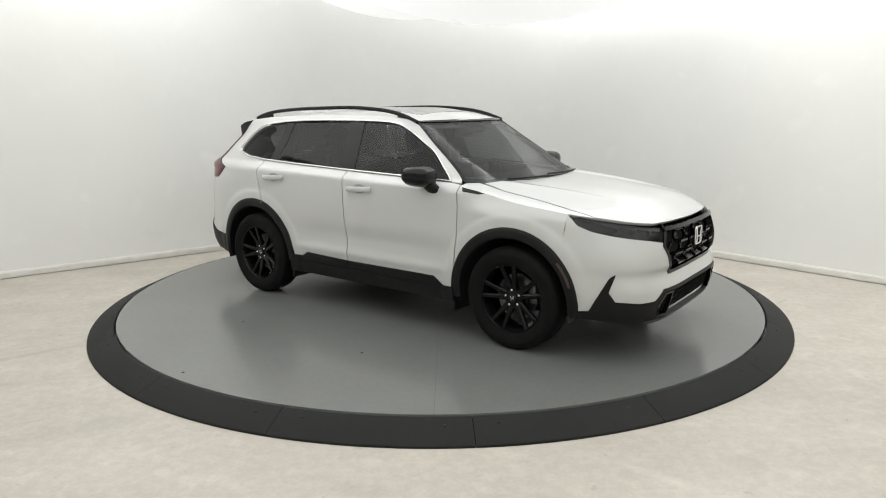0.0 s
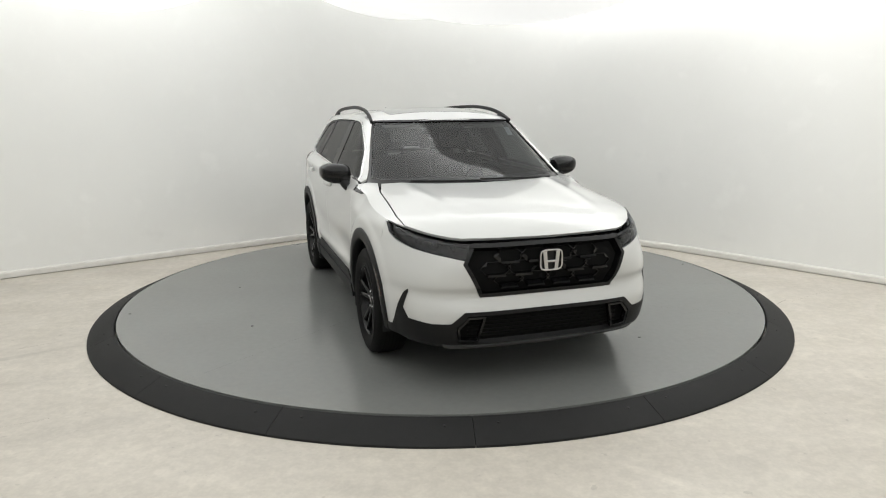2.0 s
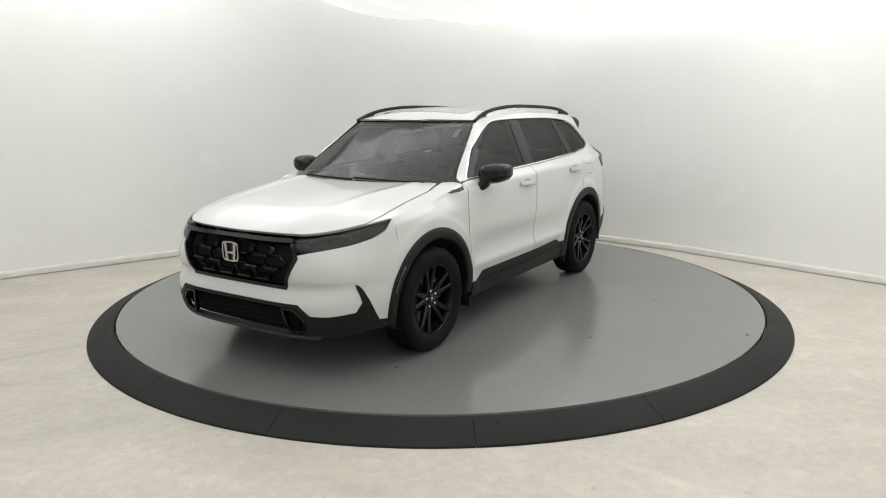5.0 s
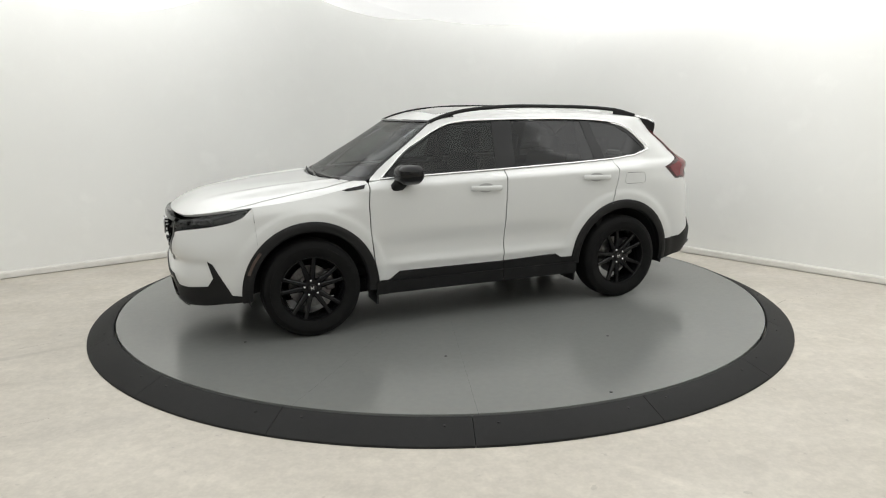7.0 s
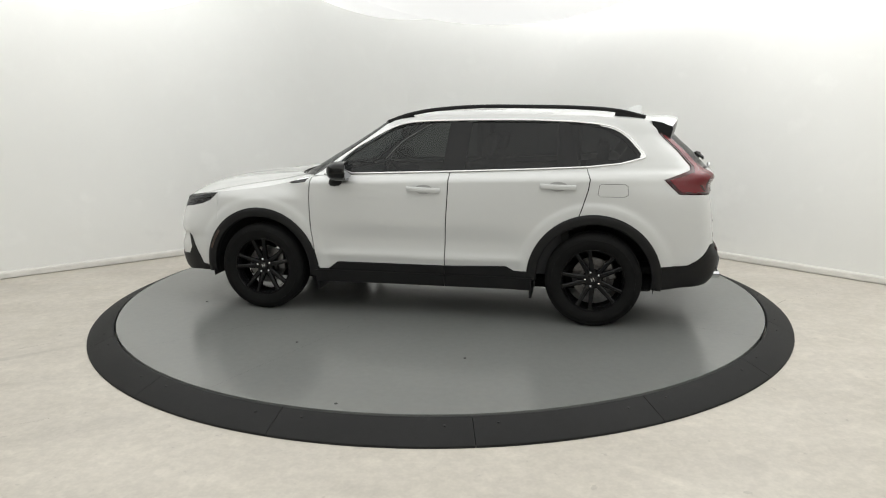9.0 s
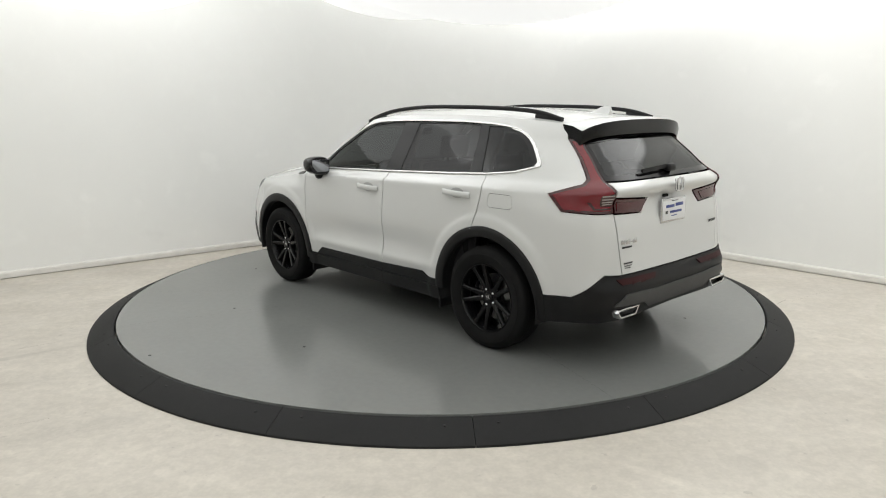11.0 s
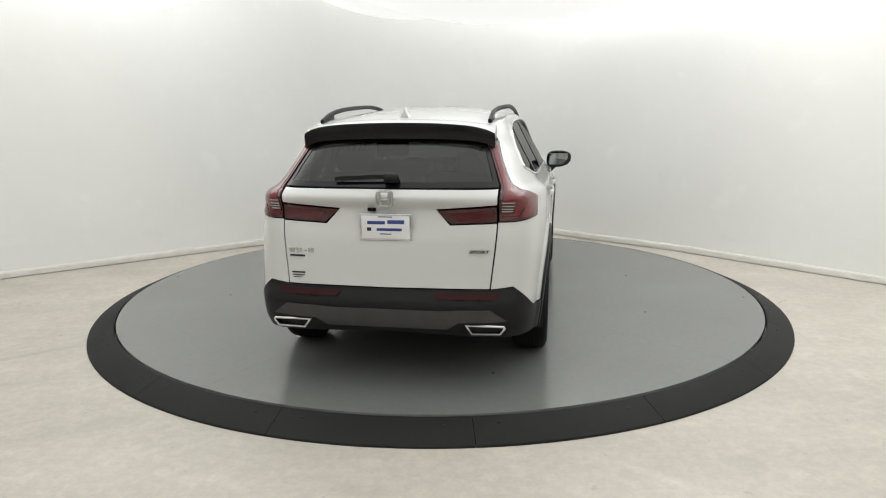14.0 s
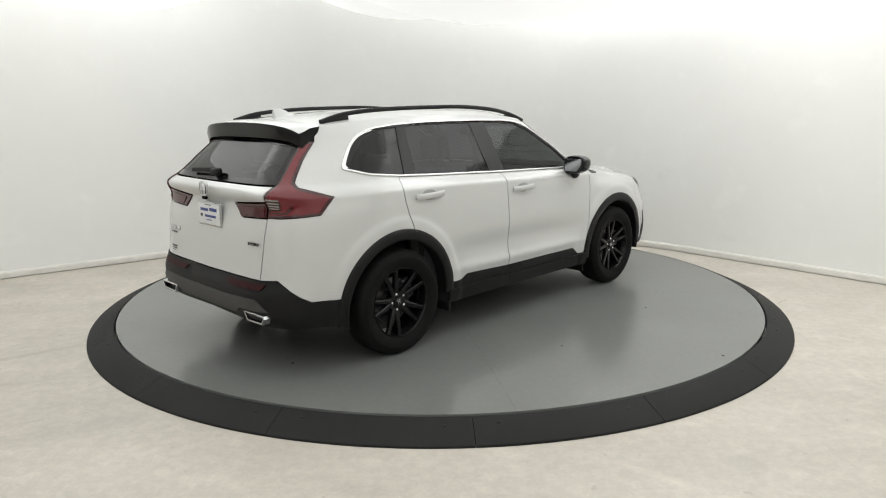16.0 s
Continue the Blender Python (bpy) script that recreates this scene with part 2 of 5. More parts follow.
def curve_through(pts, step=0.03):
    """Points along a smooth line through pts."""
    pts = [np.array(p, float) for p in pts]
    ext = [2 * pts[0] - pts[1]] + pts + [2 * pts[-1] - pts[-2]]
    out = []
    for i in range(1, len(ext) - 2):
        p0, p1, p2, p3 = ext[i - 1:i + 3]
        n = max(2, int(np.linalg.norm(p2 - p1) / step))
        for k in range(n):
            t = k / n
            out.append(0.5 * (2 * p1 + (p2 - p0) * t + (2 * p0 - 5 * p1 + 4 * p2 - p3) * t * t + (3 * p1 - p0 - 3 * p2 + p3) * t ** 3))
    return out + [pts[-1]]


# ---- the studio ----
ROOM_H = 3.6
CORNER = np.array((0.494, 4.848))


def wall_line():
    """Plan of the two pale walls and the rounded corner between them."""
    a = np.array((0.8013, 0.5983))
    b = np.array((0.6596, -0.7516))
    r = 2.2
    p, q = CORNER - a * r, CORNER + b * r
    centre = p + np.array((a[1], -a[0])) * r
    pts = [CORNER - a * s for s in (11.5, 8, 5, 3.5)]
    n = 24
    a0 = math.atan2(*(p - centre)[::-1])
    a1 = math.atan2(*(q - centre)[::-1])
    for k in range(n + 1):
        t = a0 + (a1 - a0) * k / n
        pts.append(centre + r * np.array((math.cos(t), math.sin(t))))
    pts += [CORNER + b * s for s in (3.5, 5, 8, 11.5)]
    return pts


def strip_wall(name, pts, thick, h, material, z0=0.0):
    """A wall of that thickness, on the outer side of a plan line that runs clockwise."""
    bm = bmesh.new()
    n = len(pts)
    rows = []
    for i, p in enumerate(pts):
        d = np.array(pts[min(i + 1, n - 1)]) - np.array(pts[max(i - 1, 0)])
        d = d / np.linalg.norm(d)
        o = np.array(p) + np.array((-d[1], d[0])) * thick
        rows.append([bm.verts.new((*p, z0)), bm.verts.new((*p, h)), bm.verts.new((*o, h)), bm.verts.new((*o, z0))])
    for i in range(n - 1):
        for k in range(4):
            bm.faces.new((rows[i][k], rows[i + 1][k], rows[i + 1][(k + 1) % 4], rows[i][(k + 1) % 4]))
    bm.faces.new(rows[0])
    bm.faces.new(rows[-1])
    bmesh.ops.recalc_face_normals(bm, faces=bm.faces[:])
    mark_sharp(bm)
    return part(name, bm, material)


CRACKS = (((-3.17, -1.22), (-2.97, -1.08), 0.0020), ((-2.57, -2.57), (-2.28, -2.40), 0.0011), ((2.94, -0.27), (3.15, -0.08), 0.0025), ((3.17, -0.14), (3.80, 0.28), 0.0009))


def studio():
    line = wall_line()
    tagged(strip_wall("wall_north", line, 0.12, ROOM_H, M_WALL), "matt white studio wall with a rounded corner and faint scuffs", "wall", kind="structure")
    end_l, end_r = np.array(line[0]), np.array(line[-1])
    far = end_l + end_r - CORNER
    tagged(strip_wall("wall_west", [far, end_l], 0.12, ROOM_H, M_WALL), "plain matt white studio wall", "wall", kind="structure")
    tagged(strip_wall("wall_south", [end_r, far], 0.12, ROOM_H, M_WALL), "plain matt white studio wall", "wall", kind="structure")
    sec = [(0.0, 0.009), (0.024, 0.009), (0.026, 0.055), (0.022, 0.07), (0.012, 0.078), (0.0, 0.08)]
    bm = tube([(p[0], p[1], 0.0) for p in line], sec)
    tagged(part("baseboard", bm, M_TRIM), "low white rounded skirting along the wall", "baseboard", kind="structure")
    c = (line[0] + line[-1]) / 2
    bm = bmesh.new()
    bmesh.ops.create_grid(bm, x_segments=8, y_segments=8, size=12)
    bmesh.ops.translate(bm, verts=bm.verts[:], vec=(float(c[0]), float(c[1]), 0))
    floor = part("floor", bm, M_FLOOR)
    # hairline cracks and a paler scraped patch's edge
    rng = random.Random(5)
    for a, b, w in CRACKS:
        d = Vector((b[0] - a[0], b[1] - a[1], 0))
        n = Vector((-d.y, d.x, 0)).normalized()
        m = 26
        bm = bmesh.new()
        rows, off = [], 0.0
        for k in range(m + 1):
            off += rng.uniform(-0.004, 0.004)
            c0 = Vector((a[0], a[1], 0.0015)) + d * (k / m) + n * off
            ww = w * rng.uniform(0.4, 1.0) * (1 if 0 < k < m else 0.1)
            rows.append((bm.verts.new(c0 - n * ww), bm.verts.new(c0 + n * ww)))
        for k in range(m):
            bm.faces.new((rows[k][0], rows[k + 1][0], rows[k + 1][1], rows[k][1]))
        bmesh.ops.recalc_face_normals(bm, faces=bm.faces[:])
        part("crack", bm, M_CRACK, floor, "thin brown hairline crack")
    tagged(floor, "pale worn concrete floor with stains and hairline cracks", "floor", kind="structure")
    bm = bmesh.new()
    bmesh.ops.create_cube(bm, size=1.0, matrix=Matrix.Translation((float(c[0]), float(c[1]), ROOM_H + 0.08)) @ Matrix.Diagonal((24, 24, 0.14, 1)))
    tagged(part("ceiling", bm, M_CEIL, smooth=False), "white studio ceiling above the lit cloths", "ceiling", kind="structure")


def sagging_cloth(name, at, rx, ry, top, sag, material, label, turn=0):
    """A stretched cloth that hangs in a shallow belly between its edges."""
    bm = bmesh.new()
    n, m = 12, 48
    rows = [[bm.verts.new((0, 0, top - sag))]]
    for i in range(1, n + 1):
        f = i / n
        rows.append([bm.verts.new((rx * f * math.cos(2 * math.pi * k / m), ry * f * math.sin(2 * math.pi * k / m),
                                   top - sag * (1 - f * f) + 0.012 * math.sin(10 * math.pi * k / m) * f * f)) for k in range(m)])
    for k in range(m):
        bm.faces.new((rows[0][0], rows[1][(k + 1) % m], rows[1][k]))
        for i in range(1, n):
            bm.faces.new((rows[i][k], rows[i][(k + 1) % m], rows[i + 1][(k + 1) % m], rows[i + 1][k]))
    bmesh.ops.recalc_face_normals(bm, faces=bm.faces[:])
    bm.transform(Matrix.Translation((at[0], at[1], 0)) @ Matrix.Rotation(radians(turn), 4, "Z"))
    return tagged(part(name, bm, material), label, "ceiling light")


def lights():
    """Softbox ceiling: a wide lit cloth over the turntable, bellied cloths nearer the walls and an added fill cloth."""
    bm = bmesh.new()
    bmesh.ops.create_grid(bm, x_segments=6, y_segments=6, size=1.0)
    for vtx in bm.verts:
        vtx.co.x *= 5.3
        vtx.co.y *= 5.3
    bmesh.ops.reverse_faces(bm, faces=bm.faces[:])
    bm.transform(Matrix.Translation((0.10, -2.82, ROOM_H - 0.06)) @ Matrix.Rotation(radians(39), 4, "Z"))
    tagged(part("ceiling_light", bm, M_LIGHTCLOTH), "wide glowing white cloth softbox under the ceiling", "ceiling light", kind="structure")
    sagging_cloth("hanging_cloth", (-3.02, 0.43), 1.45, 1.0, 3.10, 0.47, M_SIDECLOTH, "brightly glowing white cloth below the ceiling, hung or added as fill", 39)
    sagging_cloth("hanging_cloth", (-0.33, 2.0), 1.5, 1.2, 3.22, 0.49, M_SOFTCLOTH, "softly lit white cloth sagging from the ceiling")
    sagging_cloth("hanging_cloth", (0.70, 1.39), 2.0, 1.3, 3.086, 0.49, M_SOFTCLOTH, "softly lit white cloth sagging from the ceiling", -10)
    # unseen fill light in the shape of a cloth, added to brighten the right wall
    sagging_cloth("hanging_cloth", (2.30, 0.75), 2.6, 1.25, 3.46, 0.22, M_FILLCLOTH, "brightly glowing white cloth below the ceiling, hung or added as fill", -51)


studio()
lights()


# ---- the turntable ----
def turntable():
    r_in, r_out = 2.795, 2.999
    base = tagged(new("turntable_ramp"), "black rubber ramp ring in bolted segments round the turntable", "ramp")
    base.location = (*DISC_AT, 0)
    seams = [-151.0, -129.3, -108.7, -86.6, -65.3, -44.4, -24.5, -3.5]
    while seams[-1] < 208.5 - 11:
        seams.append(seams[-1] + 21.2)
    seams[-1] = 209.0
    for s in range(len(seams) - 1):
        a0, a1 = radians(seams[s]) + 0.0006, radians(seams[s + 1]) - 0.0006
        bm = bmesh.new()
        n = 14
        rows = []
        for k in range(n + 1):
            a = a0 + (a1 - a0) * k / n
            sec = [(r_in + 0.006, 0.0), (r_in + 0.006, DISC_Z - 0.006), (r_in + 0.016, DISC_Z - 0.003), (r_in + 0.03, DISC_Z - 0.008), (r_out - 0.012, 0.02), (r_out - 0.002, 0.012), (r_out, 0.0)]
            rows.append([bm.verts.new((r * math.cos(a), r * math.sin(a), z)) for r, z in sec])
        for k in range(n):
            for i in range(6):
                bm.faces.new((rows[k][i], rows[k + 1][i], rows[k + 1][i + 1], rows[k][i + 1]))
        bm.faces.new(rows[0])
        bm.faces.new(rows[-1])
        bmesh.ops.recalc_face_normals(bm, faces=bm.faces[:])
        mark_sharp(bm, 25)
        seg = part("ramp_segment", bm, M_RAMP, base)
        for f, r in ((0.13, 2.859), (0.86, 2.869)):
            a = a0 + (a1 - a0) * f
            z = DISC_Z - 0.008 - (r - r_in - 0.03) * (DISC_Z - 0.028) / (r_out - r_in - 0.042)
            bolt = lathe_y([(0.004, 0.0), (0.0035, 0.006), (0.002, 0.008), (-0.004, 0.008)], 12)
            bolt.transform(Matrix.Translation((r * math.cos(a), r * math.sin(a), z)) @ Matrix.Rotation(radians(90), 4, "X"))
            part("bolt", bolt, M_EDGE, seg, "dark bolt head")
    # the turning plate, in sectors with fine joints
    disc = tagged(new("turntable_disc"), "grey coated steel turntable plate with fine radial joints", "turntable")
    disc.location = (*DISC_AT, 0)
    core = lathe_y([(0.0, 0.0), (0.0, 2.779), (DISC_Z - 0.006, 2.779), (DISC_Z - 0.006, 0.0)], 96)
    core.transform(Matrix.Rotation(radians(90), 4, "X"))
    part("plate_core", core, M_EDGE, disc)
    joints = [-126.5, -53.4, 50.0, 72.0, 158.5, 233.5]
    for k in range(5):
        a0, a1 = radians(joints[k]) + 0.00025, radians(joints[k + 1]) - 0.00025
        bm = bmesh.new()
        n = max(6, int((a1 - a0) / 0.06))
        top = [bm.verts.new((0, 0, DISC_Z))]
        arc = [bm.verts.new((2.787 * math.cos(a0 + (a1 - a0) * i / n), 2.787 * math.sin(a0 + (a1 - a0) * i / n), DISC_Z)) for i in range(n + 1)]
        low = [bm.verts.new((2.790 * math.cos(a0 + (a1 - a0) * i / n), 2.790 * math.sin(a0 + (a1 - a0) * i / n), DISC_Z - 0.03)) for i in range(n + 1)]
        for i in range(n):
            bm.faces.new((top[0], arc[i], arc[i + 1]))
            bm.faces.new((arc[i], low[i], low[i + 1], arc[i + 1]))
        part("plate_sector", bm, M_DISC, disc, smooth=False)
    for x, y in ((0.68, 1.75), (0.66, -1.76), (-0.57, 1.84), (-0.6, -1.8), (0.02, 2.70), (-0.02, -2.70), (1.9, 0.9), (-2.1, -0.7)):
        b = lathe_y([(0.003, 0.0), (0.003, 0.009), (-0.003, 0.012)], 14)
        b.transform(Matrix.Translation((x, y, DISC_Z)) @ Matrix.Rotation(radians(90), 4, "X"))
        part("screw", b, M_EDGE, disc, "dark countersunk screw")
    return disc


DISC = turntable()


# ---- the body surface of the car: x forward, y to its left, z up ----
def smooth_table(xs, ys):
    """A smooth curve through a table, as a function."""
    xs, ys = np.array(xs, float), np.array(ys, float)
    d = np.diff(ys) / np.diff(xs)
    m = np.empty_like(ys)
    m[1:-1] = np.where(d[1:] * d[:-1] > 0, 2 * d[1:] * d[:-1] / np.where(d[1:] + d[:-1] == 0, 1, d[1:] + d[:-1]), 0)
    m[0], m[-1] = d[0], d[-1]

    def f(x):
        x = np.clip(x, xs[0], xs[-1])
        i = np.clip(np.searchsorted(xs, x) - 1, 0, len(xs) - 2)
        h = xs[i + 1] - xs[i]
        t = (x - xs[i]) / h
        return ((1 + 2 * t) * (1 - t) ** 2 * ys[i] + t * (1 - t) ** 2 * h * m[i] + t * t * (3 - 2 * t) * ys[i + 1] + t * t * (t - 1) * h * m[i + 1])
    return f


HALF_W = smooth_table((0.15, 0.25, 0.40, 0.55, 0.75, 0.90, 1.00, 1.045, 1.065, 1.10, 1.20, 1.35, 1.50, 1.56, 1.60),
                      (0.84, 0.875, 0.895, 0.905, 0.912, 0.908, 0.898, 0.889, 0.876, 0.833, 0.785, 0.718, 0.648, 0.605, 0.56))
NOSE = smooth_table((0.15, 0.22, 0.30, 0.45, 0.565, 0.615, 0.70, 0.80, 0.87, 0.93, 1.00, 1.10),
                    (2.16, 2.22, 2.285, 2.305, 2.272, 2.300, 2.310, 2.30, 2.265, 2.17, 2.08, 1.95))
NOSE_POW = smooth_table((0.15, 0.5, 0.6, 0.85, 1.1), (4.2, 4.2, 4.0, 3.1, 3.0))
TAIL = smooth_table((0.15, 0.28, 0.40, 0.50, 0.60, 0.80, 0.88, 1.04, 1.12, 1.18, 1.28, 1.41, 1.50, 1.60),
                    (2.10, 2.20, 2.275, 2.285, 2.248, 2.226, 2.218, 2.190, 2.226, 2.172, 2.085, 1.945, 1.87, 1.78))
SCREEN_X = smooth_table((1.05, 1.10, 1.20, 1.367, 1.53, 1.60), (1.185, 1.105, 0.94, 0.65, 0.39, 0.28))
SCREEN_D = smooth_table((1.05, 1.3, 1.6), (0.58, 0.38, 0.23))
ROOF_C = smooth_table((-2.05, -1.98, -1.8, -1.5, -1.0, -0.5, -0.1, 0.15, 0.3, 0.42), (1.525, 1.533, 1.556, 1.587, 1.618, 1.634, 1.630, 1.602, 1.566, 1.524))
ROOF_D = smooth_table((-2.05, -1.7, -1.0, -0.5, -0.1, 0.15, 0.3, 0.42), (0.040, 0.042, 0.050, 0.061, 0.064, 0.058, 0.048, 0.040))
HOOD_C = smooth_table((0.8, 1.0, 1.23, 1.6, 1.83, 2.0, 2.1, 2.2, 2.25, 2.27), (1.114, 1.104, 1.085, 1.058, 1.036, 1.010, 0.978, 0.928, 0.890, 0.873))
HOOD_E = smooth_table((0.8, 0.9, 1.1, 1.3, 1.74, 1.9, 2.05, 2.2, 2.31), (1.092, 1.085, 1.043, 1.005, 0.951, 0.930, 0.904, 0.878, 0.862))
TAIL_POW = smooth_table((0.15, 1.10, 1.25, 1.60), (7.0, 7.0, 5.2, 4.8))
X0, XR0 = 1.2, -1.18


def ease(a, b, x):
    t = np.clip((np.asarray(x, float) - a) / (b - a), 0, 1)
    return t * t * (3 - 2 * t)


def width(z, x):
    """Half width at a height; the shoulder line climbs towards the tail."""
    rise = np.clip(0.028 * (0.9 - np.asarray(x, float)), 0, 0.07)
    t = np.clip((z - 0.80) / 0.2, 0, 1) * np.clip((1.42 - z) / 0.22, 0, 1)
    w = HALF_W(z - rise * t) - 0.062 * ease(0.90, 1.05, z) * ease(0.90, 1.16, x)
    w = w - 0.020 * np.exp(-((z - 1.11) / 0.10) ** 2) * ease(-1.45, -1.85, x) - 0.034 * ease(-1.45, -2.05, x) * ease(1.55, 1.35, z)
    return w


def sculpt(x, z):
    """What the side swells and sinks: wheel-arch flares, the hollow low on the doors, the line under the belt."""
    y = -0.016 * np.exp(-((z - 0.60) / 0.10) ** 2) * (1 / (1 + np.exp(-(x + 0.80) / 0.07))) * (1 / (1 + np.exp((x - 0.78) / 0.07)))
    y = y + 0.012 * np.exp(-((z - 0.47) / 0.035) ** 2) * (1 / (1 + np.exp(-(x + 0.80) / 0.05))) * (1 / (1 + np.exp((x - 0.78) / 0.05)))
    d = 1.052 + 0.028 * (0.9 - x) - z
    y = y + 0.011 * ease(-0.020, 0.016, d) * np.exp(-np.maximum(d, 0) / 0.06) * ease(2.0, 1.6, x)
    for cx in (1.35, -1.35):
        r = np.hypot(x - cx, z - 0.34)
        y = y + 0.011 / (1 + np.exp((r - 0.575) / 0.007))
    return y


def side_y(x, z):
    """Half width of the car at (x, z)."""
    x, z = np.broadcast_arrays(np.asarray(x, float), np.asarray(z, float))
    w = width(z, x)
    g = np.clip((XR0 - x) / (TAIL(z) + XR0), 0, 1)
    q = TAIL_POW(z)
    rear = (1 - g ** q) ** (1 / q)
    n = NOSE_POW(z)
    f = np.clip((x - X0) / (NOSE(z) - X0), 0, 1)
    lower = w * (1 - f ** n) ** (1 / n) + sculpt(x, z) * ease(0.95, 0.7, f) * ease(0.95, 0.7, g)
    xc = SCREEN_X(z) - SCREEN_D(z)
    fc = np.clip((x - xc) / SCREEN_D(z), 0, 1)
    upper = w * (1 - fc ** 3) ** (1 / 3)
    b = ease(1.085, 1.13, z)
    return (lower * (1 - b) + upper * b) * rear


def wrap_front(th, z, cabin=False):
    """The nose (or windscreen) at a plan angle: 0 straight ahead, 90 degrees at the side."""
    th, z = np.asarray(th, float), np.asarray(z, float)
    if cabin:
        lf, n = SCREEN_X(z), 3.0 + 0 * z
        xc = lf - SCREEN_D(z)
    else:
        lf, n, xc = NOSE(z), NOSE_POW(z), X0
    c, s = np.abs(np.cos(th)), np.abs(np.sin(th))
    r = (c ** n + s ** n) ** (-1 / n)
    x = xc + (lf - xc) * r * c
    y = HALF_W(z) * r * s
    if not cabin:
        y = y + sculpt(x, z) * ease(0.95, 0.7, r * c)
    return np.stack([x, np.sign(th) * y, z], -1)


def wrap_rear(th, z):
    th, z = np.asarray(th, float), np.asarray(z, float)
    n, lf = TAIL_POW(z), TAIL(z)
    c, s = np.abs(np.cos(th)), np.abs(np.sin(th))
    r = (c ** n + s ** n) ** (-1 / n)
    x = XR0 - (lf + XR0) * r * c
    y = width(z, x) * r * s + sculpt(x, z) * ease(0.95, 0.7, r * c) * (1 - ease(1.085, 1.13, z))
    return np.stack([x, np.sign(th) * y, z], -1)


def front_angle(z, x=None, y=None, cabin=False):
    z = float(z)
    lf = float(SCREEN_X(z)) if cabin else float(NOSE(z))
    n = 3.0 if cabin else float(NOSE_POW(z))
    xc = lf - float(SCREEN_D(z)) if cabin else X0
    if y is not None:
        yf = min(abs(y) / float(HALF_W(z)), 1)
        return math.copysign(math.atan2(yf, max(1 - yf ** n, 0) ** (1 / n)), y)
    xf = min(max((x - xc) / (lf - xc), 0), 1)
    return math.atan2((1 - xf ** n) ** (1 / n), xf)


def rear_angle(z, x=None, y=None):
    z = float(z)
    n, lf = float(TAIL_POW(z)), float(TAIL(z))
    if y is not None:
        yf = min(abs(y) / float(width(z, -2.0)), 1)
        return math.copysign(math.atan2(yf, max(1 - yf ** n, 0) ** (1 / n)), y)
    xf = min(max((XR0 - x) / (lf + XR0), 0), 1)
    return math.atan2((1 - xf ** n) ** (1 / n), xf)


def hood_top(x, y):
    ze = HOOD_E(x)
    ye = np.maximum(side_y(x, np.minimum(ze, 1.09)), 0.02)
    f = np.clip(np.abs(y) / ye, 0, 1)
    bulge = 0.010 * np.exp(-((np.abs(y) - 0.48 - 0.10 * (1.9 - x)) / 0.05) ** 2) * np.clip((2.1 - x) / 0.4, 0, 1) * np.clip((x - 0.95) / 0.2, 0, 1)
    return np.stack([x, y, HOOD_C(x) - (HOOD_C(x) - ze) * f ** (6.5 - 3.7 * ease(1.05, 1.8, x)) + bulge], -1)


def roof_top(x, y):
    zc = ROOF_C(x)
    ye = side_y(x, zc - ROOF_D(x))
    f = np.clip(np.abs(y) / np.maximum(ye, 0.05), 0, 1.02)
    return np.stack([x, y, zc - ROOF_D(x) * f ** 2.4], -1)


def dense(poly, step):
    out = []
    for i, p in enumerate(poly):
        q = poly[(i + 1) % len(poly)]
        n = max(1, int(math.hypot(q[0] - p[0], q[1] - p[1]) / step + 0.5))
        out += [(p[0] + (q[0] - p[0]) * k / n, p[1] + (q[1] - p[1]) * k / n) for k in range(n)]
    return out


def area2(poly):
    p = np.array(poly)
    q = np.roll(p, -1, 0)
    return float((p[:, 0] * q[:, 1] - p[:, 1] * q[:, 0]).sum())


def inset(poly, d):
    """The polygon drawn in by d (out if negative)."""
    p = np.array(poly, float)
    if area2(poly) < 0:
        p = p[::-1]
    a = p - np.roll(p, 1, 0)
    b = np.roll(p, -1, 0) - p
    a /= np.maximum(np.linalg.norm(a, axis=1, keepdims=True), 1e-9)
    b /= np.maximum(np.linalg.norm(b, axis=1, keepdims=True), 1e-9)
    na, nb = np.stack([-a[:, 1], a[:, 0]], 1), np.stack([-b[:, 1], b[:, 0]], 1)
    m = na + nb
    k = np.maximum((m * m).sum(1, keepdims=True) / 2, 0.35)
    return [tuple(q) for q in p + m / k * d]


def inside(p, poly):
    x, y = p
    hit = False
    for i in range(len(poly)):
        (x0, y0), (x1, y1) = poly[i - 1], poly[i]
        if (y0 > y) != (y1 > y) and x < (x1 - x0) * (y - y0) / (y1 - y0) + x0:
            hit = not hit
    return hit


def inside_many(pts, poly):
    """Which of many points lie in an outline."""
    x, y = pts[:, :1], pts[:, 1:]
    q = np.array(poly)
    p = np.roll(q, 1, 0)
    dy = q[:, 1] - p[:, 1]
    dy = np.where(dy == 0, 1e-12, dy)
    cross = ((p[:, 1] > y) != (q[:, 1] > y)) & (x < (q[:, 0] - p[:, 0]) * (y - p[:, 1]) / dy + p[:, 0])
    return cross.sum(1) % 2 == 1


